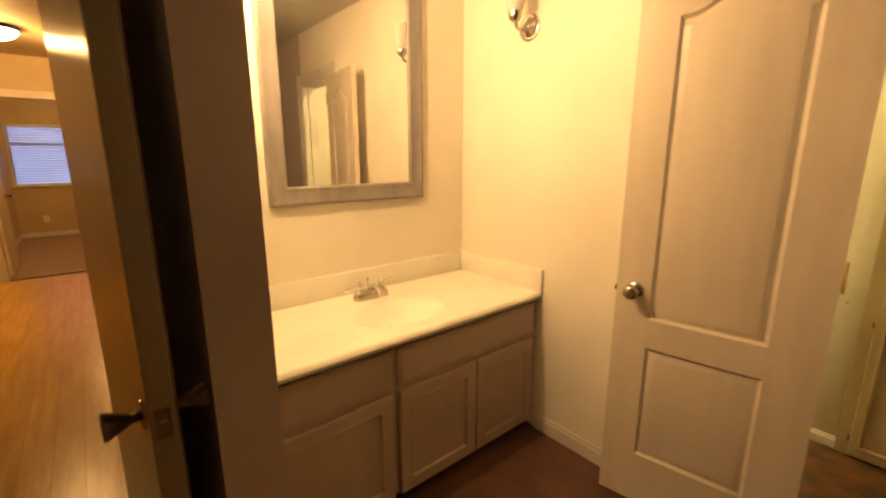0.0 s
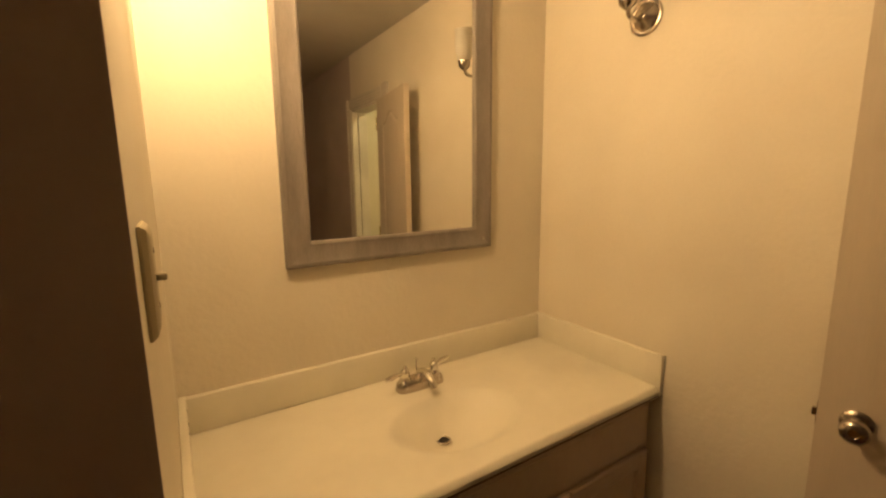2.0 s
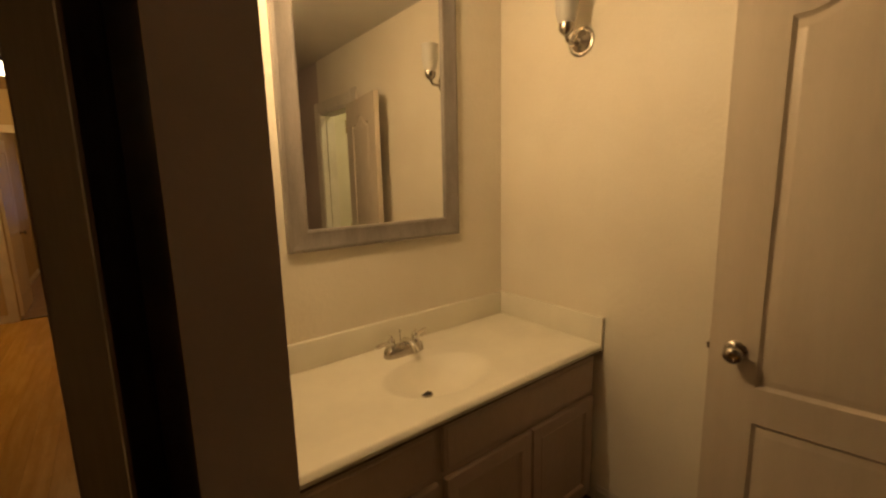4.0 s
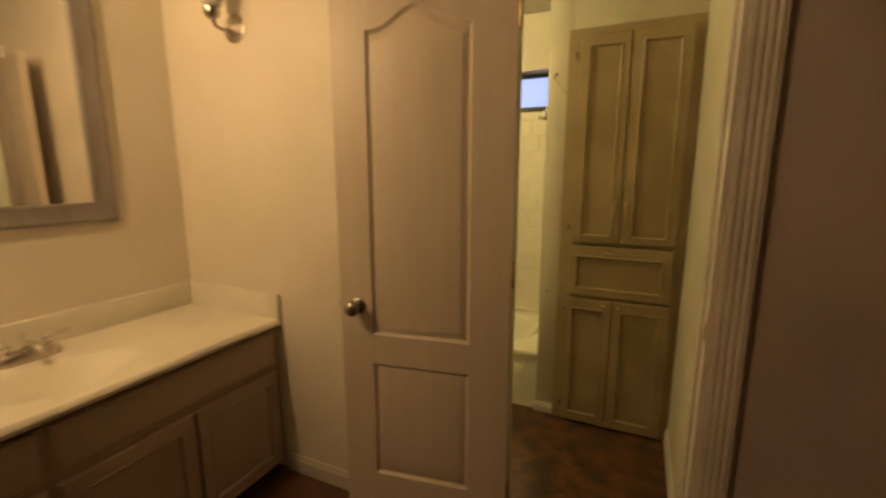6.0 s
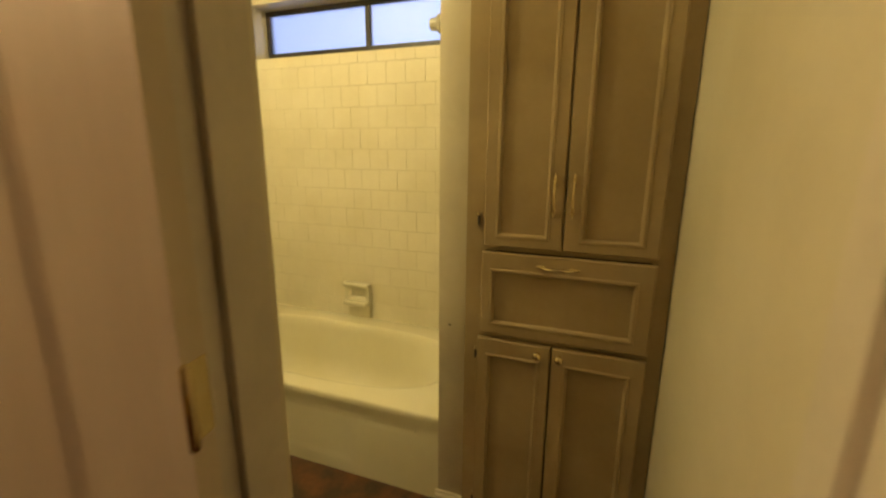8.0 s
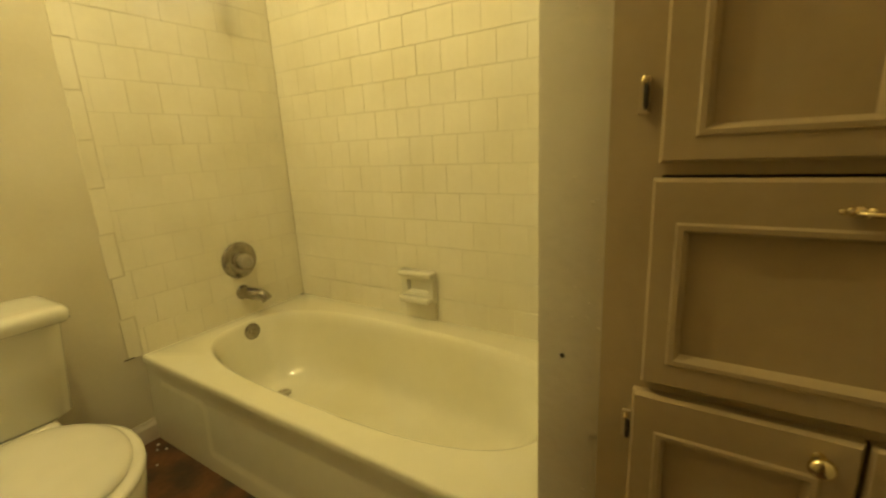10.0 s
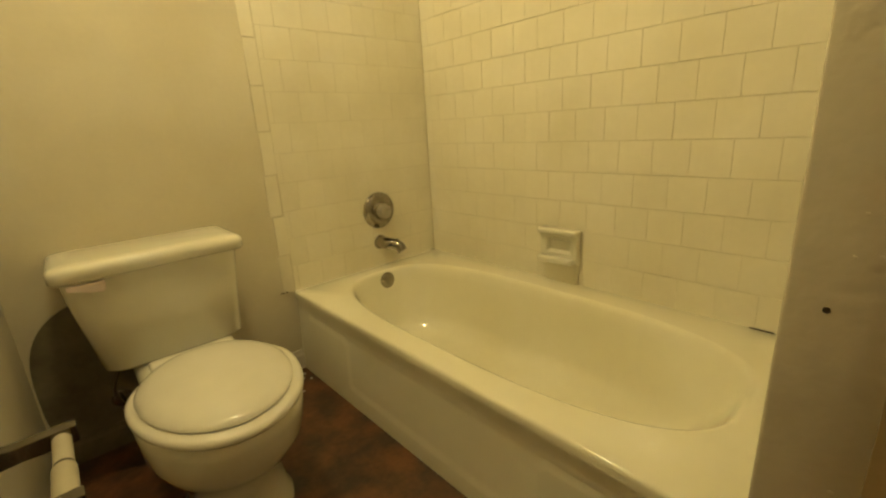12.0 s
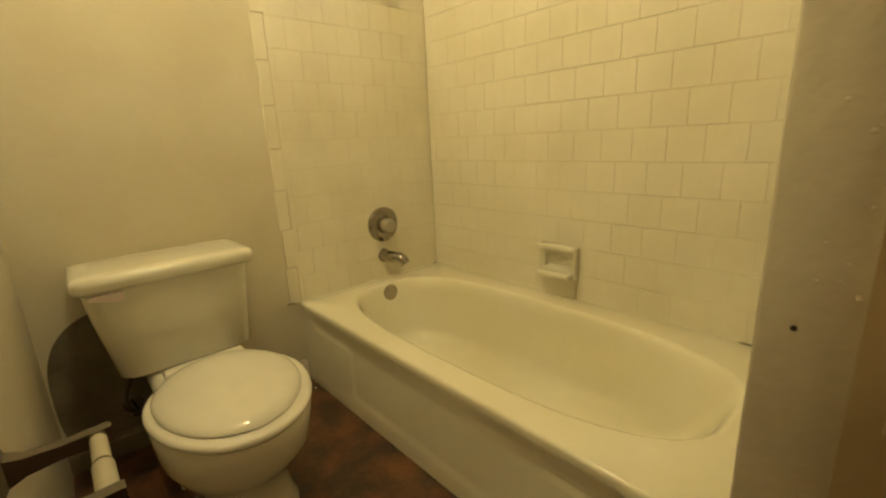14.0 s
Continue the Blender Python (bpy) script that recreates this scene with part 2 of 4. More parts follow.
def superloop(cx, cy, a, b, z, n=48, power=2.6):
    out = []
    for k in range(n):
        t = k * math.tau / n
        c, s = math.cos(t), math.sin(t)
        out.append(Vector((cx + a * math.copysign(abs(c) ** (2 / power), c), cy + b * math.copysign(abs(s) ** (2 / power), s), z)))
    return out


def rectloop(cx, cy, a, b, z, n=48, power=2.6, corner=0.0):
    """Points on a rectangle, each where the superloop's point of the same number looks towards."""
    out = []
    for q in superloop(0, 0, a, b, 0, n, power):
        k = 1 / max(abs(q.x) / a, abs(q.y) / b)
        out.append(Vector((cx + q.x * k, cy + q.y * k, z)))
    return out


def inset(loop, d):
    """A flat loop in x, z (y kept) moved inwards by d."""
    n = len(loop)
    area = sum(loop[i][0] * loop[(i + 1) % n][1] - loop[(i + 1) % n][0] * loop[i][1] for i in range(n))
    sgn = 1 if area > 0 else -1
    out = []
    for i in range(n):
        p, q, r = Vector(loop[i - 1]), Vector(loop[i]), Vector(loop[(i + 1) % n])
        e1, e2 = (q - p).normalized(), (r - q).normalized()
        n1, n2 = Vector((-e1.y, e1.x)) * sgn, Vector((-e2.y, e2.x)) * sgn
        m = (n1 + n2)
        m = m / max(m.length_squared / 2, 0.3)
        out.append(tuple(q + m * d))
    return out


def panelled(bm, outer, holes, thick, levels, both=True, to3=lambda u, v, h: (u, h, v)):
    """A slab in u, v with moulded panels. levels: (inset, height) from the slab's face; the last loop is filled."""
    sides = ((0.0, 1), (-thick, -1)) if both else ((0.0, 1),)
    rims = []
    for base, sg in sides:
        ring = [bm.verts.new(to3(u, v, base)) for u, v in outer]
        rims.append(ring)
        edges = [bm.edges.new((ring[i], ring[(i + 1) % len(ring)])) for i in range(len(ring))]
        for hole in holes:
            prev = [bm.verts.new(to3(u, v, base)) for u, v in hole]
            edges += [bm.edges.new((prev[i], prev[(i + 1) % len(prev)])) for i in range(len(prev))]
            for d, h in levels:
                cur = [bm.verts.new(to3(u, v, base + sg * h)) for u, v in inset(hole, d)]
                for i in range(len(cur)):
                    j = (i + 1) % len(cur)
                    bm.faces.new((prev[i], prev[j], cur[j], cur[i]))
                prev = cur
            bm.faces.new(prev)
        bmesh.ops.triangle_fill(bm, use_beauty=True, use_dissolve=False, edges=edges)
    if not both:
        rims.append([bm.verts.new(to3(u, v, -thick)) for u, v in outer])
        bm.faces.new(rims[1])
    n = len(outer)
    for i in range(n):
        bm.faces.new((rims[0][i], rims[0][(i + 1) % n], rims[1][(i + 1) % n], rims[1][i]))
    return bm


def rect(u0, v0, u1, v1):
    return [(u0, v0), (u1, v0), (u1, v1), (u0, v1)]


# ---- the shell ----
H = 2.50
WEND = -0.955
XW = 0.205
def wall(name, mat, *items):
    return single(name, boxes(*items), mat, kind="structure")


wall_north = wall("wall_north", WALL, ((-1.422, 0, 0), (0.0, 0.12, H)))
wall_east = wall("wall_east", WALL, ((0, -1.635, 0), (0.10, 0.12, H)), ((0, -2.26, 2.06), (0.10, -1.635, H)))
wall_east_south = wall("wall_east_south", SHADEDWALL, ((0, -4.3, 0), (0.10, -2.26, H)))
wall_bath_west = wall("wall_bath_west", BATHWALL, ((0.10, -1.590, 0), (XW, 0.03, H)), ((0.10, -2.26, 2.06), (0.13, -1.635, H)), ((0.10, -2.40, 0), (0.13, -2.26, H)), ((0.10, -1.635, 0), (0.13, -1.590, H)))
wall_bath_north = wall("wall_bath_north", BATHWALL, ((0.10, 0.03, 0), (2.0, 0.15, H)))
wall_bath_east = wall("wall_bath_east", BATHWALL, ((1.814, -2.262, 0), (2.0, 0.03, 1.84)), ((1.814, -2.262, 2.125), (2.0, 0.03, H)), ((1.814, -0.10, 1.84), (2.0, 0.03, 2.125)), ((1.814, -2.262, 1.84), (2.0, -1.46, 2.125)))
wall_bath_south = wall("wall_bath_south", BATHWALL, ((0.13, -2.40, 0), (2.0, -2.262, H)))
stub_wall = single("stub_wall", boxes(((1.01, -1.676, 0), (1.814, -1.556, H)), bevel=0.006, segs=2), PILLAR, kind="structure", smooth=30)
wall_over_cabinet = wall("wall_over_cabinet", BATHWALL, ((1.01, -2.262, 2.115), (1.09, -1.676, H)))
wall_alcove_west = wall("wall_alcove_west", WALL, ((-1.53, WEND, 0), (-1.422, 0.12, H)))
wall_alcove_end = wall("wall_alcove_end", SHADEDWALL, ((-1.545, WEND - 0.006, 0), (-1.419, WEND, H)), ((-1.545, WEND, 0), (-1.53, 0.12, H)))
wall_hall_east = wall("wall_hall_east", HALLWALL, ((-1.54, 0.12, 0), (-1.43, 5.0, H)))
# Post closes the gap beside the hall door; dark colour deepens its shade.
hall_jamb = single("hall_door_jamb", boxes(((-1.660, -0.10, 0), (-1.545, 0.02, H)), bevel=0.002), DARKBROWN, kind="structure")
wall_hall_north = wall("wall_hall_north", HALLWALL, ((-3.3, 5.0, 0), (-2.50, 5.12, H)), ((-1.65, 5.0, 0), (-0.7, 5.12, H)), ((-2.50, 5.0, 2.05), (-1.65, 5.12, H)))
# Unseen walls that close the room; dark colour cuts their bounced light.
wall_west = wall("wall_west", SHADEDWALL, ((-3.4, -4.4, 0), (-3.3, 5.12, H)))
wall_south = wall("wall_south", SHADEDWALL, ((-3.3, -4.4, 0), (0.10, -4.3, H)))
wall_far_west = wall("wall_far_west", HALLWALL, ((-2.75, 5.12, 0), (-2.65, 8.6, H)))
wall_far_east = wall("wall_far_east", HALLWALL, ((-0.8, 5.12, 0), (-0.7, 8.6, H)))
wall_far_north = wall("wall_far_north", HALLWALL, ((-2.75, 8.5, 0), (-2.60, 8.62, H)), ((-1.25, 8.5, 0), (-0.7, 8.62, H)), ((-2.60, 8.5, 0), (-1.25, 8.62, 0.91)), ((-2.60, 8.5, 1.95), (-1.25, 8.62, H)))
ceiling = single("ceiling", boxes(((-3.4, -4.4, H), (0.05, 0.12, H + 0.1)), ((0.05, -4.4, H), (2.0, 0.15, H + 0.1))), CEIL, kind="structure")
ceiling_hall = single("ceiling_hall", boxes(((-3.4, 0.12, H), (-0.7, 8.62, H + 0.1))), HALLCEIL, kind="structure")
floor_vanity = single("floor_vanity", boxes(((-1.54, -4.3, -0.1), (0.05, 0.0, 0.0))), VINYL, kind="structure")
floor_bath = single("floor_bath", boxes(((0.05, -2.30, -0.1), (1.82, 0.04, 0.001))), SLATE, kind="structure")
floor_hall = single("floor_hall", boxes(((-3.3, -4.3, -0.1), (-1.54, 5.06, -0.004))), DARK, kind="structure")
floor_far = single("floor_far", boxes(((-2.75, 5.06, -0.1), (-0.7, 8.5, 0.006))), CARPET, kind="structure")

# laminate planks of the hall
def planks():
    meshes = {}
    rng = random.Random(3)
    x, row = -3.3, 0
    while x < -1.55:
        w = min(0.12, -1.54 - x)
        y = -4.3 - rng.random() * 1.0
        while y < 5.06:
            y0, y1 = max(y, -4.3), min(y + 1.2, 5.06)
            if y1 - y0 > 0.02:
                key = (round(w, 3), round(y1 - y0, 3))
                if key not in meshes:
                    bm = bmesh.new()
                    box(bm, (0.0006, 0.0006, -0.0035), (w - 0.0006, y1 - y0 - 0.0006, 0.0))
                    meshes[key] = finish("plank", bm, WOOD)
                ob = new("plank", meshes[key])
                ob.location = (x, y0, 0)
                ob.parent = floor_hall
            y += 1.2
        x += 0.12
        row += 1


def baseboard(name, pts, inward, mat=TRIM, h=0.085, t=0.012):
    (x0, y0), (x1, y1) = pts
    prof = [(0, 0), (t, 0), (t, h * 0.72), (t * 0.55, h * 0.86), (t * 0.5, h), (0, h)]
    bm = bmesh.new()
    loft(bm, [[(x + inward[0] * a, y + inward[1] * a, z) for a, z in prof] for x, y in ((x0, y0), (x1, y1))])
    return single(name, bm, mat, kind="structure")


baseboard("baseboard_east", ((0, -1.53), (0, -0.60)), (-1, 0))
baseboard("baseboard_east_south", ((0, -4.3), (0, -2.37)), (-1, 0))
baseboard("baseboard_bath_north", ((0.78, 0.03), (1.025, 0.03)), (0, -1))
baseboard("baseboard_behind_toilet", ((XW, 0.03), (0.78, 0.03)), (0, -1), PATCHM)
baseboard("baseboard_bath_west", ((XW, -1.59), (XW, -0.62)), (1, 0))
baseboard("baseboard_bath_south", ((0.14, -2.262), (0.985, -2.262)), (0, 1))
baseboard("baseboard_stub", ((1.01, -1.672), (1.01, -1.549)), (-1, 0), h=0.06, t=0.014)
baseboard("baseboard_hall_north", ((-3.3, 5.0), (-2.58, 5.0)), (0, -1))
baseboard("baseboard_far_north", ((-2.65, 8.5), (-0.8, 8.5)), (0, -1))
baseboard("baseboard_far_west", ((-2.65, 5.12), (-2.65, 8.488)), (1, 0))


def fluted(bm, base, out, across, up, width, length, thick=0.02):
    """A door casing with ridges, along up."""
    prof = [(0, 0), (0, thick * 0.55)]
    flutes = 4
    for k in range(flutes):
        a, b = width * (0.05 + 0.92 * k / flutes), width * (0.05 + 0.92 * (k + 1) / flutes)
        top = thick * (0.7 + 0.3 * k / (flutes - 1))
        for s in range(6):
            f = s / 5
            prof.append((a + (b - a) * f, top * (0.84 + 0.16 * math.sin(math.pi * f))))
    prof += [(width, thick * 0.9), (width, 0)]
    base, out, across, up = Vector(base), Vector(out), Vector(across), Vector(up)
    return loft(bm, [[base + across * a + out * h + up * q for a, h in prof] for q in (0, length)])


door_casing = thing("trim_bath_door", (0, -1.96, 0), "", "", kind="structure")
part("casing_strike_side", fluted(bmesh.new(), (0, -2.262, 0), (-1, 0, 0), (0, -1, 0), (0, 0, 1), 0.080, 2.148, 0.016), TRIM, door_casing, smooth=50)
part("casing_hinge_side", fluted(bmesh.new(), (0, -1.632, 0), (-1, 0, 0), (0, 1, 0), (0, 0, 1), 0.105, 2.165, 0.016), TRIM, door_casing, smooth=50)
part("casing_head", fluted(bmesh.new(), (0, -2.262, 2.06), (-1, 0, 0), (0, 0, 1), (0, 1, 0), 0.088, 0.63, 0.016), TRIM, door_casing, smooth=50)
part("jamb_strike_side", boxes(((-0.002, -2.262, 0), (0.134, -2.246, 2.045)), ((0.05, -2.246, 0), (0.085, -2.234, 2.045)), bevel=0.001), TRIM, door_casing)
part("jamb_hinge_side", boxes(((-0.002, -1.648, 0), (0.134, -1.632, 2.045)), ((0.05, -1.660, 0), (0.085, -1.648, 2.045)), bevel=0.001), TRIM, door_casing)
part("jamb_head", boxes(((-0.002, -2.246, 2.045), (0.134, -1.648, 2.06)), bevel=0.001), TRIM, door_casing)
strike = thing("strike_plate", (0.015, -2.246, 0.95), "worn brass strike plate let into the painted door jamb", "strike plate")
sp = boxes(((0.006, -2.2465, 0.922), (0.030, -2.2445, 0.982)), bevel=0.0008)
part("plate", sp, BRASS, strike)
part("latch_hole", boxes(((0.012, -2.2444, 0.938), (0.024, -2.2440, 0.966))), DARK, strike)
tube_pts = [(0.004, -2.2445, 0.925), (-0.004, -2.242, 0.935), (-0.006, -2.241, 0.952), (-0.004, -2.242, 0.969), (0.004, -2.2445, 0.979)]
part("lip", tube(bmesh.new(), bend(tube_pts), 0.0018, 8), BRASS, strike, smooth=60)


# ---- vanity corner ----
def slab_front(bm, x0, z0, x1, z1, y, t=0.018):
    """A drawer front with a stepped, rounded edge."""
    o = rect(x0, z0, x1, z1)
    loops = [(0, 0.0), (0, 0.008), (0.004, 0.013), (0.012, 0.0145), (0.016, t)]
    return loft(bm, [[(u, y - h, v) for u, v in (inset(o, d) if d else o)] for d, h in loops])


def cab_door(bm, o, y, stile, t=0.02):
    """A framed door facing -y with a sunk panel and a bead round it."""
    def to3(u, v, h):
        return (u, y - t - h, v)
    inner = inset(o, stile)
    panelled(bm, inset(o, 0.004), [inner], t - 0.004, [(0.003, 0.002), (0.008, 0.0), (0.014, -0.009)], both=False, to3=to3)
    oo, ii = o, inset(o, 0.004)
    loft(bm, [[(u, y - 0.002, v) for u, v in ii], [(u, y - 0.002, v) for u, v in oo], [(u, y - t + 0.006, v) for u, v in oo], [(u, y - t - 0.0002, v) for u, v in ii]], False, False)
    return bm


vanity = thing("vanity_cabinet", (-0.72, -0.30, 0), "long low taupe vanity cabinet, panelled doors shut, under the cream top", "cabinet")
part("body", boxes(((-1.428, -0.55, 0.05), (-0.004, -0.004, 0.600)), ((-1.428, -0.55, 0.600), (-1.40, -0.004, 0.725)), ((-0.03, -0.55, 0.600), (-0.004, -0.004, 0.725)), ((-1.40, -0.55, 0.600), (-0.03, -0.535, 0.725)), ((-1.428, -0.50, 0.0), (-0.004, -0.012, 0.05))), CAB, vanity)
FACE = -0.562
fr = boxes(((-1.428, FACE, 0.05), (-1.405, -0.549, 0.725)), ((-0.892, FACE, 0.05), (-0.835, -0.549, 0.725)), ((-0.024, FACE, 0.05), (-0.004, -0.549, 0.725)),
           ((-1.405, FACE, 0.695), (-0.892, -0.549, 0.725)), ((-0.835, FACE, 0.695), (-0.024, -0.549, 0.725)),
           ((-1.405, FACE, 0.505), (-0.892, -0.549, 0.548)), ((-0.835, FACE, 0.505), (-0.024, -0.549, 0.548)),
           ((-1.405, FACE, 0.05), (-0.892, -0.549, 0.07)), ((-0.835, FACE, 0.05), (-0.024, -0.549, 0.07)))
part("face_frame", fr, CAB, vanity)
part("drawer_front", slab_front(bmesh.new(), -1.415, 0.538, -0.878, 0.700, FACE), CAB, vanity, smooth=25)
part("drawer_front", slab_front(bmesh.new(), -0.850, 0.538, -0.022, 0.700, FACE), CAB, vanity, smooth=25)
for x0, x1 in ((-1.415, -0.876), (-0.846, -0.430), (-0.424, -0.022)):
    part("door", cab_door(bmesh.new(), rect(x0, 0.050, x1, 0.514), FACE, 0.05), CAB, vanity, smooth=25)


def countertop():
    """A cultured marble top with its bowl, as one skin over a grid."""
    bm = bmesh.new()
    x0, x1, y0, y1, top = -1.412, -0.019, -0.602, -0.019, 0.757
    nx, ny = 150, 76
    cx, cy, ra, rb = -0.70, -0.362, 0.225, 0.158
    grid = []
    for j in range(ny + 1):
        row = []
        for i in range(nx + 1):
            x, y = x0 + (x1 - x0) * i / nx, y0 + (y1 - y0) * j / ny
            r = math.hypot((x - cx) / ra, (y - cy) / rb)
            z = top
            if r < 1:
                z = top - 0.0022 - 0.100 * (1 - r ** 2.2) ** 1.45
            elif r < 1.34:
                z = top - 0.0022 * (1.34 - r) / 0.34
            edge = y - y0
            if edge < 0.016:
                z -= 0.016 - math.sqrt(max(0, 0.016 ** 2 - (0.016 - edge) ** 2))
            row.append(bm.verts.new((x, y, z)))
        grid.append(row)
    for j in range(ny):
        for i in range(nx):
            bm.faces.new((grid[j][i], grid[j][i + 1], grid[j + 1][i + 1], grid[j + 1][i]))
    # front apron, underside lip and ends
    prof = [(y0, 0.741), (y0, 0.729), (y0 + 0.004, 0.7255), (y0 + 0.03, 0.7255)]
    prev = grid[0]
    for y, z in prof:
        cur = [bm.verts.new((v.co.x, y, z)) for v in grid[0]]
        for i in range(nx):
            bm.faces.new((prev[i], cur[i], cur[i + 1], prev[i + 1]))
        prev = cur
    return bm


worktop = thing("countertop", (-0.72, -0.30, 0.725), "cream marble countertop with a moulded oval basin on the taupe cabinet", "countertop")
part("top_with_basin", countertop(), COUNTER, worktop, smooth=60)
part("backsplash", boxes(((-1.412, -0.020, 0.757), (-0.019, -0.0005, 0.870)), bevel=0.004, segs=2), COUNTER, worktop, smooth=40)
part("side_splash", boxes(((-0.019, -0.605, 0.726), (-0.0005, -0.0005, 0.872)), bevel=0.003, segs=2), COUNTER, worktop, smooth=40)
left_splash = part("side_splash", boxes(((-1.4215, -0.605, 0.726), (-1.402, -0.0005, 0.872)), bevel=0.003, segs=2), COUNTER, worktop, "chipped side splash", smooth=40)
for cy, cz, ln in ((-0.075, 0.861, 0.014), (-0.135, 0.855, 0.022), (-0.205, 0.863, 0.010)):
    part("chip", lathe(bmesh.new(), (-1.4022, cy, cz), (1, 0, 0.1), [(ln * 0.5, 0.0), (ln * 0.42, 0.0006), (ln * 0.1, 0.0009)], 7, squash=0.45), DARK, left_splash, "dark chip in the edge")
# Dark brown band along the underside of the counter's front edge.
part("edge_strip", boxes(((-1.428, -0.598, 0.716), (-0.004, -0.560, 0.7255)), bevel=0.002), DARKBROWN, worktop, "dark brown strip under the top")
drain = part("drain", lathe(bmesh.new(), (-0.732, -0.325, 0.6652), (0, 0, 1), [(0.024, 0.0), (0.024, 0.0035), (0.021, 0.005), (0.0185, 0.0025), (0.018, 0.002)], 28), NICKEL, worktop, smooth=40)
part("drain_hole", lathe(bmesh.new(), (-0.732, -0.325, 0.6674), (0, 0, 1), [(0.0175, 0.0), (0.0165, 0.0006)], 24), DARK, drain)

faucet = thing("basin_faucet", (-0.70, -0.125, 0.757), "chrome two-handled basin faucet on the marble top", "faucet")
bm = bmesh.new()
loft(bm, [superloop(-0.70, -0.125, 0.080 * s, 0.028 * s, 0.757 + h, 32, 3.2) for s, h in ((1.0, 0), (1.0, 0.008), (0.95, 0.022), (0.86, 0.032), (0.6, 0.036))])
part("base_plate", bm, NICKEL, faucet, smooth=50)
for sx, hx, hy in ((-1, -0.070, -0.012), (1, 0.070, 0.030)):
    x = -0.70 + sx * 0.051
    hob = part("handle", lathe(bmesh.new(), (x, -0.125, 0.770), (0, 0, 1), [(0.025, 0), (0.023, 0.012), (0.016, 0.026), (0.0125, 0.036), (0.015, 0.041), (0.013, 0.050), (0.006, 0.055), (0.0055, 0.062), (0.003, 0.066)], 20), CHROME, faucet, smooth=50)
    part("lever", tube(bmesh.new(), [(x, -0.125, 0.812), (x + hx * 0.4, -0.125 + hy * 0.4, 0.813), (x + hx * 0.75, -0.125 + hy * 0.75, 0.812), (x + hx, -0.125 + hy, 0.811)], [0.0052, 0.006, 0.0085, 0.006], 12), CHROME, hob, smooth=60)
sp_pts = bend([(-0.70, -0.120, 0.772), (-0.70, -0.128, 0.802), (-0.70, -0.155, 0.814), (-0.70, -0.190, 0.804), (-0.70, -0.208, 0.782)], 5)
part("spout", tube(bmesh.new(), sp_pts, [0.017 - 0.006 * min(1, i / 8) for i in range(len(sp_pts))], 16), CHROME, faucet, smooth=60)
part("pop_up_rod", tube(bmesh.new(), [(-0.70, -0.103, 0.77), (-0.70, -0.103, 0.828), (-0.70, -0.103, 0.832), (-0.70, -0.103, 0.842)], [0.002, 0.002, 0.0048, 0.003], 10), CHROME, faucet, smooth=60)

faucet.scale = (1.14, 1.14, 1.14)

# mirror
mir = thing("wall_mirror", (-0.705, -0.01, 1.77), "tall wall mirror in a wide grey wooden frame above the basin", "mirror")
MX0, MX1, MZ0, MZ1, MW = -1.102, -0.300, 1.208, 2.325, 0.082


def mitred(bm, side):
    o = rect(MX0, MZ0, MX1, MZ1)
    prof = [(0.0, 0.0), (0.0, 0.020), (0.004, 0.0245), (0.014, 0.0255), (0.022, 0.022), (0.062, 0.020), (0.072, 0.022), (MW - 0.003, 0.019), (MW, 0.012), (MW, 0.0)]
    a, b = side, (side + 1) % 4
    loops = [[], []]
    for d, h in prof:
        q = inset(o, d) if d else o
        for k, c in enumerate((a, b)):
            loops[k].append((q[c][0], -0.001 - h, q[c][1]))
    return loft(bm, loops)


for side in range(4):
    part("frame_rail", mitred(bmesh.new(), side), FRAMEW, mir, smooth=25)
part("mirror_glass", boxes(((MX0 + MW - 0.004, -0.010, MZ0 + MW - 0.004), (MX1 - MW + 0.004, -0.003, MZ1 - MW + 0.004))), MIRROR, mir)


# sconces
def sconce(x, y, z, sx, glass, label):
    s = thing("wall_sconce", (x, y, z), label, "wall lamp", group="sconces over the vanity")
    part("back_plate", lathe(bmesh.new(), (x, y, z), (sx, 0, 0), [(0.058, 0.0), (0.058, 0.006), (0.052, 0.010), (0.044, 0.008), (0.036, 0.015), (0.026, 0.018), (0.018, 0.028), (0.004, 0.032)], 32, squash=1.0), NICKEL, s, smooth=50)
    arm = bend([(x + sx * 0.02, y, z), (x + sx * 0.055, y, z - 0.018), (x + sx * 0.092, y, z - 0.012), (x + sx * 0.105, y, z + 0.022)], 5)
    part("arm", tube(bmesh.new(), arm, 0.0075, 12), NICKEL, s, smooth=60)
    part("cup", lathe(bmesh.new(), (x + sx * 0.105, y, z + 0.008), (0, 0, 1), [(0.006, -0.006), (0.014, 0.0), (0.026, 0.012), (0.029, 0.026), (0.030, 0.040), (0.027, 0.042)], 24), NICKEL, s, smooth=50)
    outer = [(0.024, 0.0), (0.034, 0.012), (0.042, 0.045), (0.045, 0.085), (0.043, 0.115), (0.044, 0.130), (0.048, 0.142)]
    prof = outer + [(r - 0.0025, h) for r, h in outer[::-1]]
    part("glass_shade", lathe(bmesh.new(), (x + sx * 0.105, y, z + 0.046), (0, 0, 1), prof, 32, True, True), glass, s, smooth=60)
    return s


sconce(0.0, -0.455, 2.000, -1, FROST, "unlit nickel wall sconce with an upturned frosted glass shade")
lit = sconce(-1.422, -0.455, 2.000, 1, LAMPGLOW, "lit nickel wall sconce with a glowing frosted glass shade")

for o in lit.children:
    if o.name.startswith("glass_shade"):
        o.visible_shadow = False

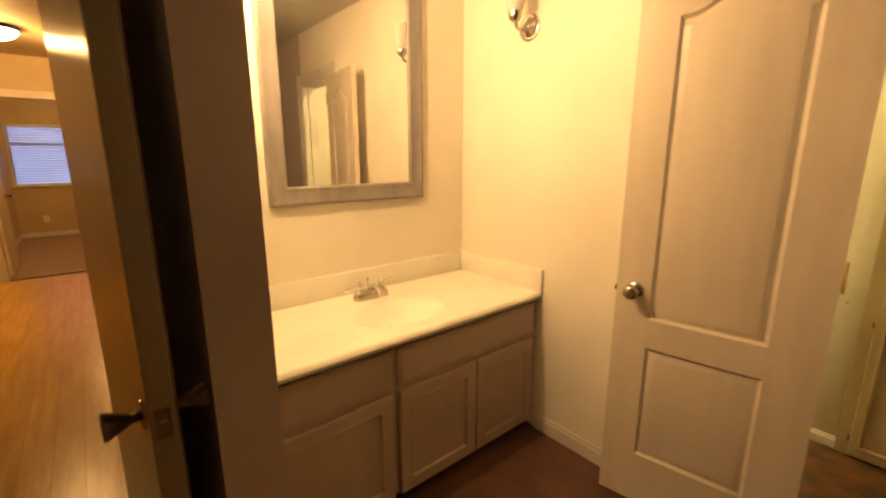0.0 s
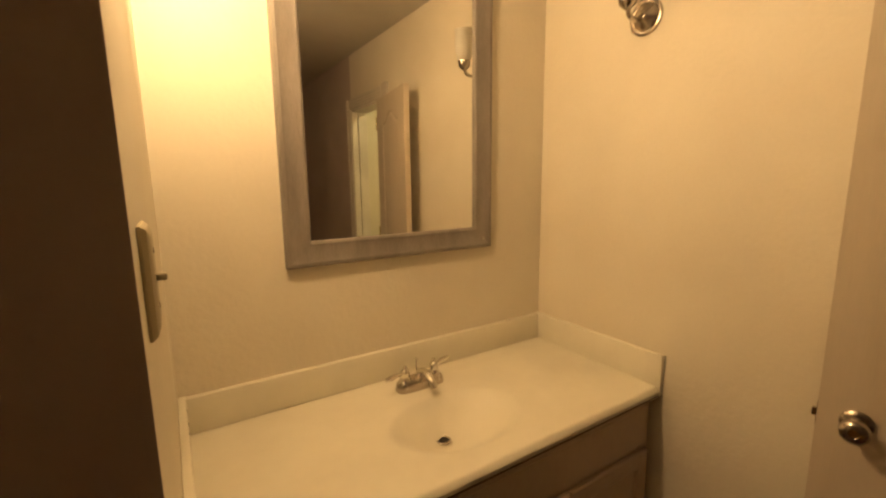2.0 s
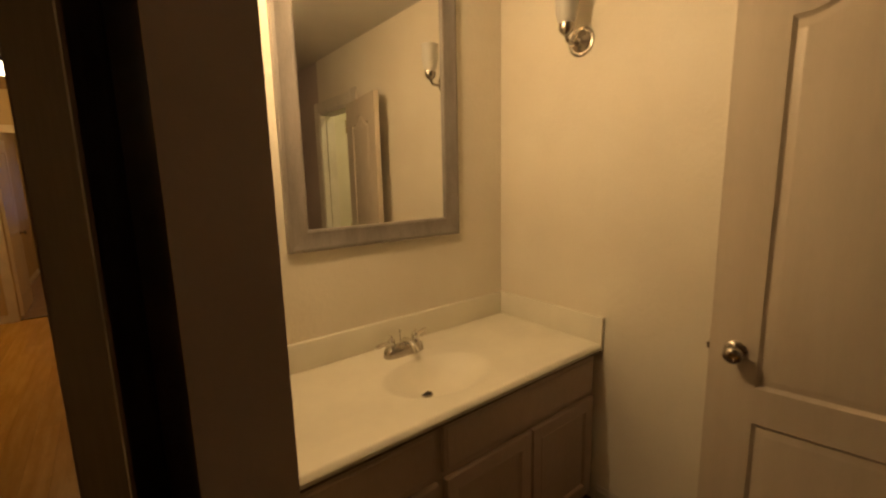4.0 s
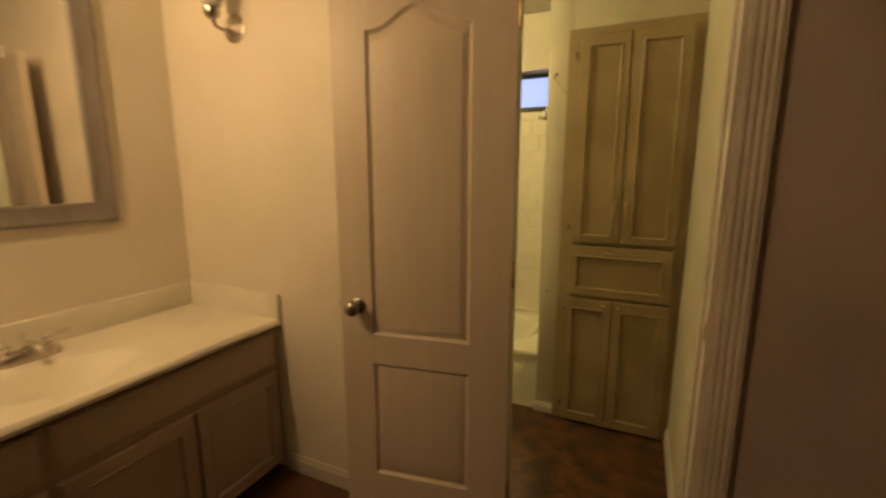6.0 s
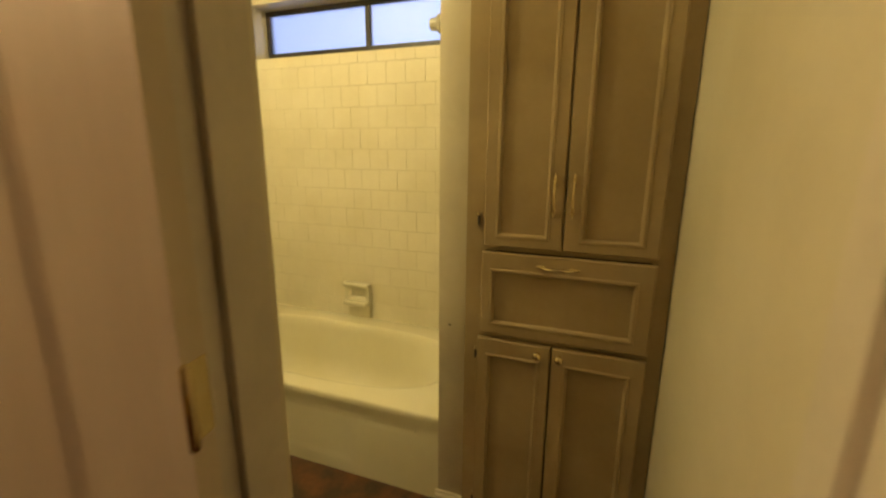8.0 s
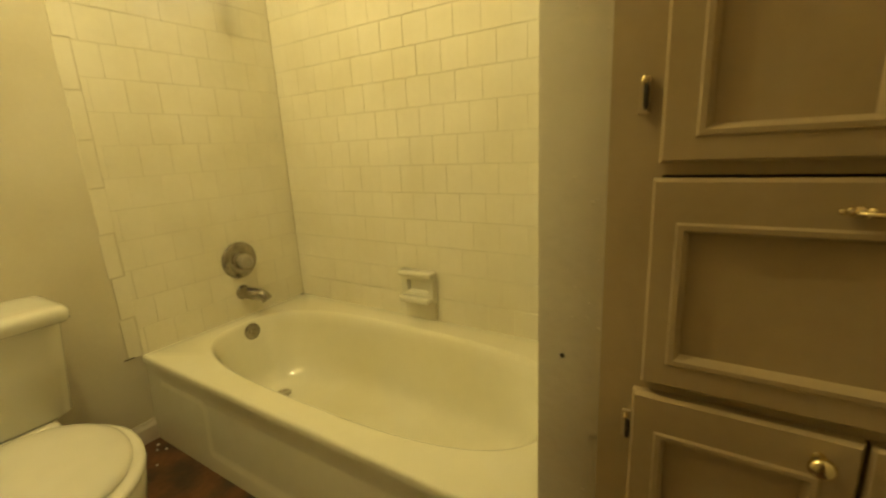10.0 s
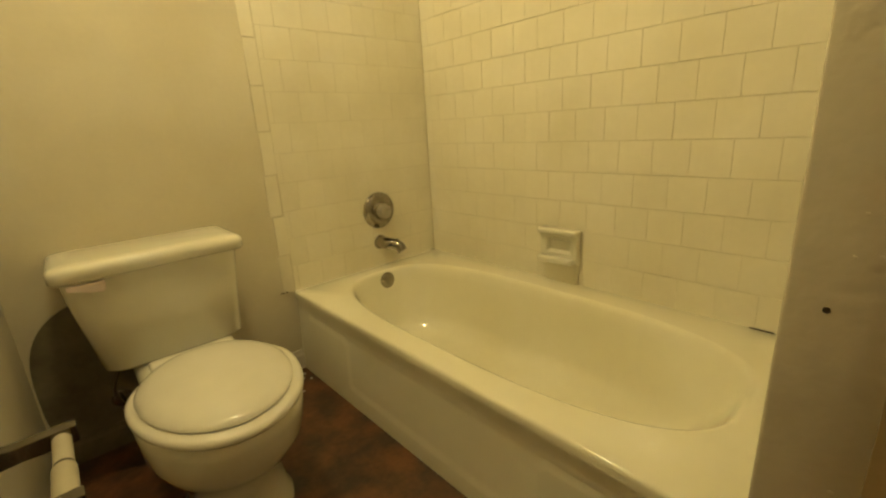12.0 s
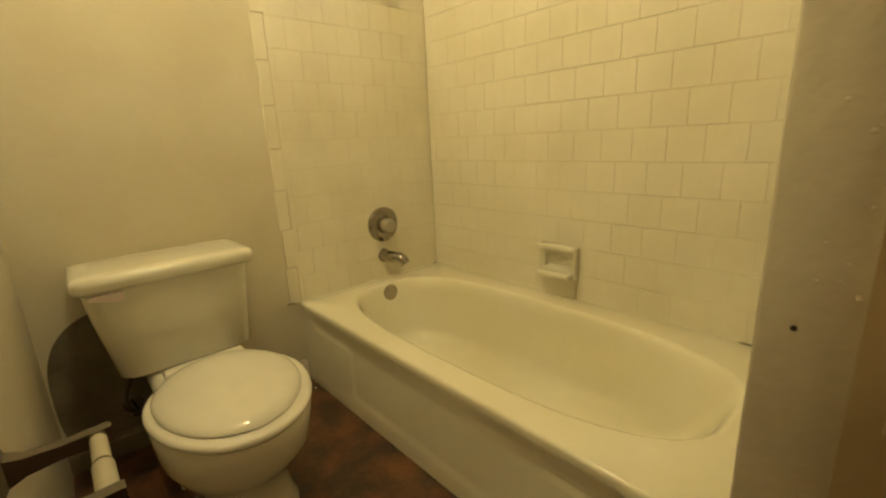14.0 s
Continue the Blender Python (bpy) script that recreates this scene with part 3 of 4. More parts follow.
sw = thing("light_switch", (-1.43, -0.80, 1.39), "yellowed toggle light switch on the alcove wall", "light switch")
o = rect(-0.842, 1.330, -0.762, 1.452)
part("cover_plate", loft(bmesh.new(), [[(-1.4215 + h, u, v) for u, v in (inset(o, d) if d else o)] for d, h in ((0, 0), (0, 0.003), (0.004, 0.008), (0.012, 0.011))]), PLASTIC, sw, smooth=25)
part("toggle", boxes(((-1.411, -0.807, 1.388), (-1.400, -0.798, 1.396)), bevel=0.0015), PLASTIC, sw)
for z in (1.360, 1.422):
    part("screw", lathe(bmesh.new(), (-1.4106, -0.802, z), (1, 0, 0), [(0.0035, 0), (0.003, 0.001)], 10), NICKEL, sw)


sw.location.z -= 0.016


# ---- moulded door ----
def arch_panel(u0, u1, v0, v1, rise, n=28):
    pts = [(u0, v0), (u1, v0)]
    for k in range(n + 1):
        f = k / n
        u = u1 + (u0 - u1) * f
        c = abs(2 * f - 1)
        s = 0 if c > 0.86 else 0.5 + 0.5 * math.cos(math.pi * c / 0.86)
        pts.append((u, v1 + rise * s))
    return pts


def door_knob(bm, u, v, side, depth=0.0):
    prof = [(0.030, 0.0), (0.031, 0.004), (0.027, 0.009), (0.014, 0.012), (0.011, 0.028), (0.014, 0.033), (0.024, 0.040), (0.0275, 0.050), (0.026, 0.060), (0.018, 0.066), (0.010, 0.067), (0.009, 0.064)]
    return lathe(bm, (u, depth, v), (0, side, 0), prof, 28)


bath_door = new("bathroom_door")
bath_door.matrix_world = Matrix.Translation((-0.030, -1.664, 0)) @ Matrix.Rotation(radians(9.37), 4, "Z") @ Matrix.Rotation(radians(90), 4, "Z")
ORIGIN[bath_door.name] = Vector((0, 0, 0))
tagged(bath_door, "wide-open moulded two-panel greige door resting near the cream wall", "door")
holes = [rect(0.128, 0.235, 0.495, 0.698), arch_panel(0.128, 0.495, 0.812, 1.872, 0.068)]
LEVELS = [(0.004, -0.004), (0.012, -0.0085), (0.020, -0.007), (0.030, -0.002), (0.036, -0.0012)]
bm = panelled(bmesh.new(), rect(-0.012, 0.018, 0.622, 2.050), holes, 0.035, LEVELS)
part("leaf", bm, DOORP, bath_door, smooth=30, local=True)
for side, depth in ((1, 0.0), (-1, -0.035)):
    part("knob", door_knob(bmesh.new(), 0.552, 0.922, side, depth), NICKEL, bath_door, smooth=50, local=True)
part("latch", boxes(((0.6215, -0.029, 0.885), (0.6235, -0.006, 0.945)), ((0.623, -0.022, 0.906), (0.632, -0.012, 0.924))), NICKEL, bath_door, local=True)
for z in (0.22, 1.03, 1.84):
    hinge = part("hinge", boxes(((-0.014, -0.033, z), (-0.0115, -0.003, z + 0.09))), BRASS, bath_door, local=True)
    part("pin", lathe(bmesh.new(), (-0.018, 0.002, z - 0.004), (0, 0, 1), [(0.003, 0), (0.0055, 0.003), (0.0055, 0.095), (0.003, 0.099)], 12), BRASS, hinge, smooth=50, local=True)

# door of the hall, folded back along the alcove wall
hall_door = thing("hall_door", (-1.66, -0.90, 0), "open flush door with a worn pale edge and shade-darkened face", "door")
def turned(lo, hi, bevel=0.0):
    bm = boxes((lo, hi), bevel=bevel)
    bmesh.ops.rotate(bm, verts=bm.verts, cent=(-1.612, -0.985, 0), matrix=Matrix.Rotation(radians(4.0), 3, "Z"))
    return bm


part("leaf", turned((-1.656, -0.985, 0.012), (-1.6130, -0.105, 2.04), 0.002), DOOREDGE, hall_door)
# Dark sheet on the turned-away side stands in for its shade.
part("shaded_face", turned((-1.6129, -0.983, 0.014), (-1.6088, -0.105, 2.038)), DARKBROWN, hall_door, "face darkened for its shade")
part("latch_plate", turned((-1.648, -0.9866, 0.912), (-1.622, -0.9848, 0.972)), NICKEL, hall_door, "pale latch plate")
part("latch_bolt", turned((-1.641, -0.995, 0.933), (-1.629, -0.9864, 0.951), 0.001), NICKEL, hall_door)
for sx, x in ((-1, -1.660), (1, -1.613)):
    knob = part("knob", lathe(bmesh.new(), (x, -0.930, 0.942), (sx, 0.07 * sx, 0), [(0.010, 0.004), (0.009, 0.020), (0.013, 0.026), (0.019, 0.040), (0.026, 0.056), (0.028, 0.060), (0.024, 0.064), (0.004, 0.065)], 12), DARKBROWN, hall_door, "dark flared knob", smooth=25)
    part("rose", lathe(bmesh.new(), (x, -0.930, 0.942), (sx, 0.07 * sx, 0), [(0.031, 0.0), (0.030, 0.004), (0.020, 0.008), (0.010, 0.009)], 24), NICKEL, knob, smooth=40)

# ---- bathroom ----
tub = thing("bathtub", (1.42, -0.74, 0), "white enamelled alcove bathtub with a panelled apron, empty and slightly stained", "bathtub")
TX0, TX1, TY0, TY1, RIM = 1.030, 1.826, -1.568, 0.042, 0.352
cx, cy = (TX0 + TX1) / 2, (TY0 + TY1) / 2
a, b = (TX1 - TX0) / 2, (TY1 - TY0) / 2
N = 96
def basin(dx0, dx1, dyn, dys, z, power):
    """A loop: gaps from the tub's front, back, drain end and far end."""
    ax, bx = (TX0 + dx0), (1.812 - dx1)
    ay, by = (-1.543 + dys), (0.028 - dyn)
    return superloop((ax + bx) / 2, (ay + by) / 2, (bx - ax) / 2, (by - ay) / 2, z, N, power)
loops = [rectloop(cx, cy, a, b, RIM - 0.030, N, 3.4), rectloop(cx, cy, a, b, RIM - 0.010, N, 3.4), rectloop(cx, cy, a - 0.003, b - 0.003, RIM - 0.003, N, 3.4), rectloop(cx, cy, a - 0.010, b - 0.010, RIM, N, 3.4),
         basin(0.076, 0.100, 0.070, 0.055, RIM + 0.0005, 3.0), basin(0.080, 0.105, 0.075, 0.060, RIM + 0.0005, 3.0), basin(0.087, 0.112, 0.083, 0.068, RIM - 0.003, 3.0), basin(0.094, 0.120, 0.090, 0.080, RIM - 0.016, 3.0), basin(0.101, 0.127, 0.096, 0.095, RIM - 0.045, 2.9)]
rows = [(0.101, 0.127, 0.096, 0.095, RIM - 0.045, 2.9), (0.118, 0.142, 0.115, 0.150, 0.22, 2.9), (0.140, 0.160, 0.138, 0.215, 0.125, 2.8), (0.165, 0.182, 0.168, 0.275, 0.080, 2.7), (0.205, 0.215, 0.215, 0.345, 0.055, 2.6), (0.26, 0.26, 0.32, 0.46, 0.046, 2.5), (0.34, 0.33, 0.5, 0.65, 0.043, 2.4)]
for i in range(len(rows) - 1):
    p0, p1, p2, p3 = rows[max(i - 1, 0)], rows[i], rows[i + 1], rows[min(i + 2, len(rows) - 1)]
    for k in range(1, 6):
        t = k / 5
        loops.append(basin(*[0.5 * (2 * q1 + (q2 - q0) * t + (2 * q0 - 5 * q1 + 4 * q2 - q3) * t * t + (3 * q1 - q0 - 3 * q2 + q3) * t ** 3) for q0, q1, q2, q3 in zip(p0, p1, p2, p3)]))
bm = loft(bmesh.new(), loops, False, True)
part("basin_and_rim", bm, ENAMEL, tub, smooth=60)
def apron3(u, v, h):
    return (TX0 - 0.008 + 0.020 * v / RIM - h, u, v)
ap = [(-0.06, 0.285), (-0.06, 0.242), (-0.325, 0.242), (-0.345, 0.225), (-0.350, 0.075), (-0.370, 0.055), (-1.160, 0.050), (-1.180, 0.070), (-1.185, 0.220), (-1.205, 0.237), (-1.47, 0.237), (-1.47, 0.285)]
bm = panelled(bmesh.new(), rect(TY0, 0.0, TY1, RIM - 0.030), [ap], 0.03, [(0.006, -0.0008), (0.020, -0.0045), (0.032, -0.0052)], both=False, to3=apron3)
part("apron", bm, ENAMEL, tub, smooth=35)
part("overflow_plate", lathe(bmesh.new(), (1.430, -0.068, 0.308), (0, -1, 0.10), [(0.037, 0.0), (0.037, 0.004), (0.030, 0.008), (0.012, 0.008), (0.010, 0.011), (0.003, 0.011)], 28), AGEDCHROME, tub, smooth=40)
tub_drain = part("tub_drain", lathe(bmesh.new(), (1.42, -0.245, 0.052), (0, 0, 1), [(0.034, 0), (0.033, 0.003), (0.026, 0.004), (0.022, 0.001)], 24), CHROME, tub, smooth=40)

valve = thing("shower_valve", (1.483, 0.03, 0.612), "round chrome shower valve with a clear dial on the tiled wall", "shower valve")
part("escutcheon", lathe(bmesh.new(), (1.482, 0.028, 0.618), (0, -1, 0), [(0.084, 0.0), (0.084, 0.005), (0.078, 0.012), (0.060, 0.017), (0.040, 0.018), (0.036, 0.026)], 40), AGEDCHROME, valve, smooth=40)
part("dial", lathe(bmesh.new(), (1.482, 0.004, 0.618), (0, -1, 0), [(0.030, 0.0), (0.032, 0.012), (0.034, 0.030), (0.030, 0.044), (0.014, 0.048), (0.012, 0.044)], 12), CLEAR, valve, "clear faceted dial", smooth=20)
spout = thing("tub_spout", (1.483, 0.03, 0.455), "chrome tub spout below the valve", "tub spout")
pts = bend([(1.476, 0.028, 0.466), (1.484, -0.03, 0.465), (1.502, -0.078, 0.458), (1.510, -0.098, 0.435)], 5)
part("spout", tube(bmesh.new(), pts, [0.029 - 0.005 * i / len(pts) for i in range(len(pts))], 20), AGEDCHROME, spout, smooth=50)
part("collar", lathe(bmesh.new(), (1.476, 0.028, 0.466), (0, -1, 0), [(0.034, 0), (0.033, 0.004), (0.028, 0.008)], 24), AGEDCHROME, spout, smooth=40)
part("diverter_nub", lathe(bmesh.new(), (1.500, -0.074, 0.484), (0.05, -0.05, 1), [(0.009, -0.006), (0.009, 0.004), (0.006, 0.007), (0.001, 0.008)], 16), AGEDCHROME, spout, smooth=50)
shower = thing("shower_pipe", (1.45, 0.03, 1.95), "bare chrome shower pipe ending in a ball joint", "shower pipe")
pts = bend([(1.45, 0.028, 2.03), (1.43, -0.03, 2.04), (1.408, -0.085, 1.99), (1.401, -0.10, 1.90), (1.399, -0.10, 1.79)], 6)
part("pipe", tube(bmesh.new(), pts, 0.0075, 12), AGEDCHROME, shower, smooth=60)
part("flange", lathe(bmesh.new(), (1.45, 0.028, 2.03), (0, -1, 0), [(0.028, 0), (0.026, 0.005), (0.012, 0.010)], 24), AGEDCHROME, shower, smooth=40)
part("ball_joint", lathe(bmesh.new(), (1.397, -0.10, 1.795), (0, -0.1, -1), [(0.010, -0.012), (0.012, 0.0), (0.019, 0.008), (0.023, 0.020), (0.021, 0.032), (0.012, 0.038)], 20), AGEDCHROME, shower, smooth=50)

# soap dish
soap = thing("soap_dish", (1.81, -0.72, 0.44), "white ceramic soap dish set in the tiles above the tub", "soap dish")
SY0, SY1 = -0.828, -0.668
o = rect(SY0, 0.442, SY1, 0.568)
def soap3(u, v, h):
    return (1.8085 - 0.030 - h, u, v)
bm = panelled(bmesh.new(), o, [rect(SY0 + 0.02, 0.470, SY1 - 0.02, 0.536)], 0.030, [(0.006, -0.003), (0.010, -0.016), (0.014, -0.022)], both=False, to3=soap3)
part("holder", bm, PORCELAIN, soap, smooth=40)
part("top_ledge", boxes(((1.757, SY0 - 0.004, 0.552), (1.808, SY1 + 0.004, 0.574)), bevel=0.007, segs=3), PORCELAIN, soap, smooth=50)
part("tray", boxes(((1.742, SY0 + 0.006, 0.442), (1.782, SY1 - 0.006, 0.466)), bevel=0.008, segs=3), PORCELAIN, soap, smooth=50)
part("lower_tile", boxes(((1.799, SY0 + 0.004, 0.352), (1.809, SY1 - 0.004, 0.441)), bevel=0.002), TILE, soap)

# toilet
toilet = thing("toilet", (0.56, -0.30, 0), "white porcelain two-piece toilet with its lid down, beside the tub", "toilet")
def roundrect(x0, x1, y0, y1, z, r=0.035, n=6):
    out = []
    for cx_, cy_, a0 in ((x1 - r, y1 - r, 0), (x0 + r, y1 - r, 90), (x0 + r, y0 + r, 180), (x1 - r, y0 + r, 270)):
        for k in range(n + 1):
            t = radians(a0 + 90 * k / n)
            out.append((cx_ + r * math.cos(t), cy_ + r * math.sin(t), z))
    return out
tank = part("tank", loft(bmesh.new(), [roundrect(0.392, 0.742, -0.195, 0.01, 0.350, 0.05), roundrect(0.378, 0.755, -0.208, 0.015, 0.362, 0.05), roundrect(0.345, 0.770, -0.212, 0.018, 0.55, 0.045), roundrect(0.335, 0.778, -0.215, 0.018, 0.650, 0.04)]), PORCELAIN, toilet, smooth=50)
part("tank_lid", loft(bmesh.new(), [roundrect(0.322, 0.790, -0.228, 0.022, 0.640, 0.03), roundrect(0.317, 0.795, -0.236, 0.024, 0.646, 0.034), roundrect(0.317, 0.795, -0.237, 0.024, 0.668, 0.034), roundrect(0.319, 0.793, -0.234, 0.024, 0.676, 0.034), roundrect(0.325, 0.787, -0.228, 0.021, 0.682, 0.032), roundrect(0.336, 0.776, -0.216, 0.014, 0.6855, 0.03), roundrect(0.36, 0.75, -0.19, 0.0, 0.687, 0.03)]), PORCELAIN, toilet, smooth=60)
part("flush_lever", loft(bmesh.new(), [[(x, -0.224 - d, 0.634 - u) for d, u in rect(0.0, 0.0, 0.014, w)] for x, w in ((0.350, 0.010), (0.372, 0.014), (0.392, 0.022), (0.424, 0.028), (0.430, 0.016))]), LEVER, toilet, "pale flush lever", smooth=40)
def bowl(a_, bf, bb, z, n=48, yc=-0.545):
    out = []
    for k in range(n):
        t = k * math.tau / n
        c, s = math.cos(t), math.sin(t)
        out.append((0.577 + a_ * c, yc + (bb if s > 0 else bf) * s, z))
    return out
bm = loft(bmesh.new(), [bowl(0.128, 0.13, 0.33, 0.002), bowl(0.128, 0.13, 0.33, 0.022), bowl(0.116, 0.115, 0.32, 0.045), bowl(0.110, 0.115, 0.31, 0.12), bowl(0.124, 0.135, 0.28, 0.17), bowl(0.158, 0.19, 0.25, 0.225), bowl(0.181, 0.235, 0.235, 0.28), bowl(0.186, 0.252, 0.235, 0.34), bowl(0.186, 0.257, 0.235, 0.372), bowl(0.180, 0.250, 0.210, 0.380)])
part("bowl", bm, PORCELAIN, toilet, smooth=60)
part("bowl_deck", boxes(((0.44, -0.36, 0.30), (0.705, 0.0, 0.346)), bevel=0.025, segs=3), PORCELAIN, toilet, smooth=50)
part("trapway", loft(bmesh.new(), [superloop(0.56, -0.16, 0.10 * s, 0.15 * s, z, 32, 2.6) for s, z in ((1.0, 0.002), (1.0, 0.05), (0.92, 0.20), (0.95, 0.34))]), PORCELAIN, toilet, smooth=60)
bm = loft(bmesh.new(), [bowl(0.186, 0.262, 0.205, 0.381), bowl(0.192, 0.268, 0.208, 0.388), bowl(0.190, 0.266, 0.206, 0.397), bowl(0.182, 0.256, 0.2, 0.401)])
seat = part("seat", bm, SEAT, toilet, smooth=60)
bm = loft(bmesh.new(), [bowl(a_, f_, b_, z_, yc=-0.538) for a_, f_, b_, z_ in ((0.165, 0.233, 0.195, 0.4025), (0.171, 0.240, 0.200, 0.4050), (0.170, 0.239, 0.199, 0.4075), (0.162, 0.230, 0.191, 0.4145), (0.150, 0.212, 0.176, 0.4213), (0.136, 0.193, 0.160, 0.4262), (0.105, 0.150, 0.122, 0.4305), (0.065, 0.095, 0.078, 0.4330), (0.02, 0.03, 0.02, 0.4340))])
part("lid", bm, SEAT, toilet, smooth=60)
part("seat_hinge_bar", boxes(((0.466, -0.352, 0.380), (0.684, -0.306, 0.402)), bevel=0.008, segs=2), SEAT, toilet, smooth=50)
for x in (0.463, 0.657):
    part("floor_bolt_cap", lathe(bmesh.new(), (x, -0.30, 0.03), (0, 0, 1), [(0.014, -0.03), (0.014, 0), (0.010, 0.010), (0.002, 0.013)], 16), PORCELAIN, toilet, smooth=50)
stopv = thing("water_stop_valve", (0.42, 0.03, 0.16), "small chrome stop valve and supply line behind the toilet", "stop valve")
part("escutcheon", lathe(bmesh.new(), (0.40, 0.029, 0.165), (0, -1, 0), [(0.030, 0), (0.027, 0.004), (0.010, 0.008)], 24), WORNCHROME, stopv, smooth=40)
part("valve_body", tube(bmesh.new(), [(0.40, 0.025, 0.165), (0.40, -0.03, 0.165), (0.40, -0.045, 0.165)], [0.008, 0.010, 0.012], 12), WORNCHROME, stopv, smooth=50)
part("supply_line", tube(bmesh.new(), bend([(0.40, -0.03, 0.168), (0.385, -0.035, 0.23), (0.41, -0.06, 0.31), (0.42, -0.07, 0.392)]), 0.005, 8), WORNCHROME, stopv, smooth=60)

patch = single("dark_wall_patch", loft(bmesh.new(), [[(0.475 + rx * math.copysign(abs(math.cos(t)) ** 0.70, math.cos(t)), 0.030 - h, max(0.004, 0.250 + rz * math.copysign(abs(math.sin(t)) ** 0.70, math.sin(t)))) for t in [k * math.tau / 64 for k in range(64)]] for rx, rz, h in ((0.266, 0.282, 0.0), (0.265, 0.281, 0.0008), (0.261, 0.277, 0.001))]), PATCHM, "dark rounded patch of wall behind the toilet tank", "wall patch")
patch2 = single("patch_ring", tube(bmesh.new(), [(0.345 + 0.035 * math.cos(k * math.tau / 24), 0.0285, 0.20 + 0.035 * math.sin(k * math.tau / 24)) for k in range(22)], 0.0018, 6), PATCHM, "faint rusty ring stain on the wall behind the toilet", "stain")

# paper holder
tp = thing("toilet_paper_holder", (0.18, -0.94, 0.64), "chrome paper holder with an empty roller on the bathroom side wall", "toilet paper holder")
for y in (-0.948, -1.105):
    part("wall_plate", loft(bmesh.new(), [[(XW + h, y + u, 0.632 + v) for u, v in rect(-w, -q, w, q)] for w, q, h in ((0.024, 0.036, 0.0), (0.024, 0.036, 0.006), (0.019, 0.030, 0.012), (0.012, 0.020, 0.018))]), WORNCHROME, tp, smooth=30)
    arm = [(XW + 0.012, 0.014, 0.022), (XW + 0.035, 0.010, 0.013), (XW + 0.07, 0.009, 0.010), (0.326, 0.0095, 0.012), (0.333, 0.009, 0.011)]
    part("arm", loft(bmesh.new(), [[(x, y + u, 0.630 + v) for u, v in rect(-w, -q, w, q)] for x, w, q in arm]), WORNCHROME, tp, smooth=30)
rod = part("roller", tube(bmesh.new(), [(0.316, -0.957, 0.628), (0.316, -1.030, 0.628)], 0.0105, 16), ROLLER, tp, smooth=50)
part("roller_sleeve", tube(bmesh.new(), [(0.316, -1.024, 0.628), (0.316, -1.028, 0.628), (0.316, -1.098, 0.628)], [0.0105, 0.0125, 0.0125], 16), ROLLER, rod, smooth=50)
part("roller_groove", tube(bmesh.new(), [(0.316, -1.020, 0.628), (0.316, -1.024, 0.628)], 0.0108, 16), DARK, rod, smooth=50)

tp.location += Vector((0, 0.008, -0.016))

# tall linen cabinet
lin = thing("linen_cabinet", (1.0, -1.96, 0), "tall beige built-in linen cabinet with brass pulls, doors shut", "cabinet")
FX = 0.985
part("body", boxes(((1.004, -2.260, 0.0), (1.55, -1.678, 2.112))), LINEN, lin)
ff = boxes(((FX, -2.260, 0.0), (1.004, -2.205, 2.112)), ((FX, -1.725, 0.0), (1.0095, -1.661, 2.112)), ((FX, -2.205, 2.07), (1.004, -1.725, 2.112)), ((FX, -2.205, 1.030), (1.004, -1.725, 1.065)), ((FX, -2.205, 0.735), (1.004, -1.725, 0.765)), ((FX, -2.205, 0.0), (1.004, -1.725, 0.03)), ((FX, -1.970, 1.065), (1.004, -1.940, 2.07)))
part("face_frame", ff, LINEN, lin)
# Dark sheet behind the fronts stands in for the cabinet's shaded inside.
part("dark_inside", boxes(((0.992, -2.21, 0.02), (1.003, -1.72, 2.08))), DARK, lin)


def door_x(y0, z0, y1, z1, sides):
    """A framed front facing -x with a sunk panel and bead; sides: the frame's widths at low y, low z, high y and high z."""
    t = 0.019
    o = rect(y0, z0, y1, z1)
    def to3(u, v, h):
        return (FX - t - h, u, v)
    bm = bmesh.new()
    panelled(bm, inset(o, 0.004), [rect(y0 + sides[0], z0 + sides[1], y1 - sides[2], z1 - sides[3])], t - 0.004, [(0.003, 0.0025), (0.009, 0.0025), (0.013, -0.003), (0.015, -0.010)], both=False, to3=to3)
    loft(bm, [[(FX - 0.001, u, v) for u, v in inset(o, 0.004)], [(FX - 0.001, u, v) for u, v in o], [(FX - t + 0.006, u, v) for u, v in o], [(FX - t - 0.0002, u, v) for u, v in inset(o, 0.004)]], False, False)
    return bm


def pull(parent, at, axis):
    """An ornate cast pull: two scrolled feet and a bowed grip."""
    at, ax, out = Vector(at), Vector(axis), Vector((-1, 0, 0))
    grip = [at + ax * (0.050 * math.sin(math.pi * (k / 10 - 0.5))) + out * (0.008 + 0.016 * math.cos(math.pi * (k / 10 - 0.5))) for k in range(11)]
    hd = part("pull", tube(bmesh.new(), grip, [0.0022, 0.0028, 0.0024, 0.0036, 0.0044, 0.0034, 0.0044, 0.0036, 0.0024, 0.0028, 0.0022], 10), BRASS, parent, "brass scrolled pull", smooth=60)
    side = ax.cross(out)
    for s in (-1, 1):
        bm = bmesh.new()
        for k, (r, w) in enumerate(((0.0042, 0.0050), (0.0040, 0.0058), (0.0036, 0.0048), (0.0026, 0.0030))):
            c = at + ax * (s * (0.037 + 0.0078 * k)) + out * 0.0045
            lean = side * w + ax * (w * 0.85)
            tube(bm, [c - lean, c - lean * 0.55, c, c + lean * 0.55, c + lean], [r * 0.35, r * 0.85, r, r * 0.85, r * 0.35], 10)
        part("foot_plate", bm, BRASS, hd, smooth=60)


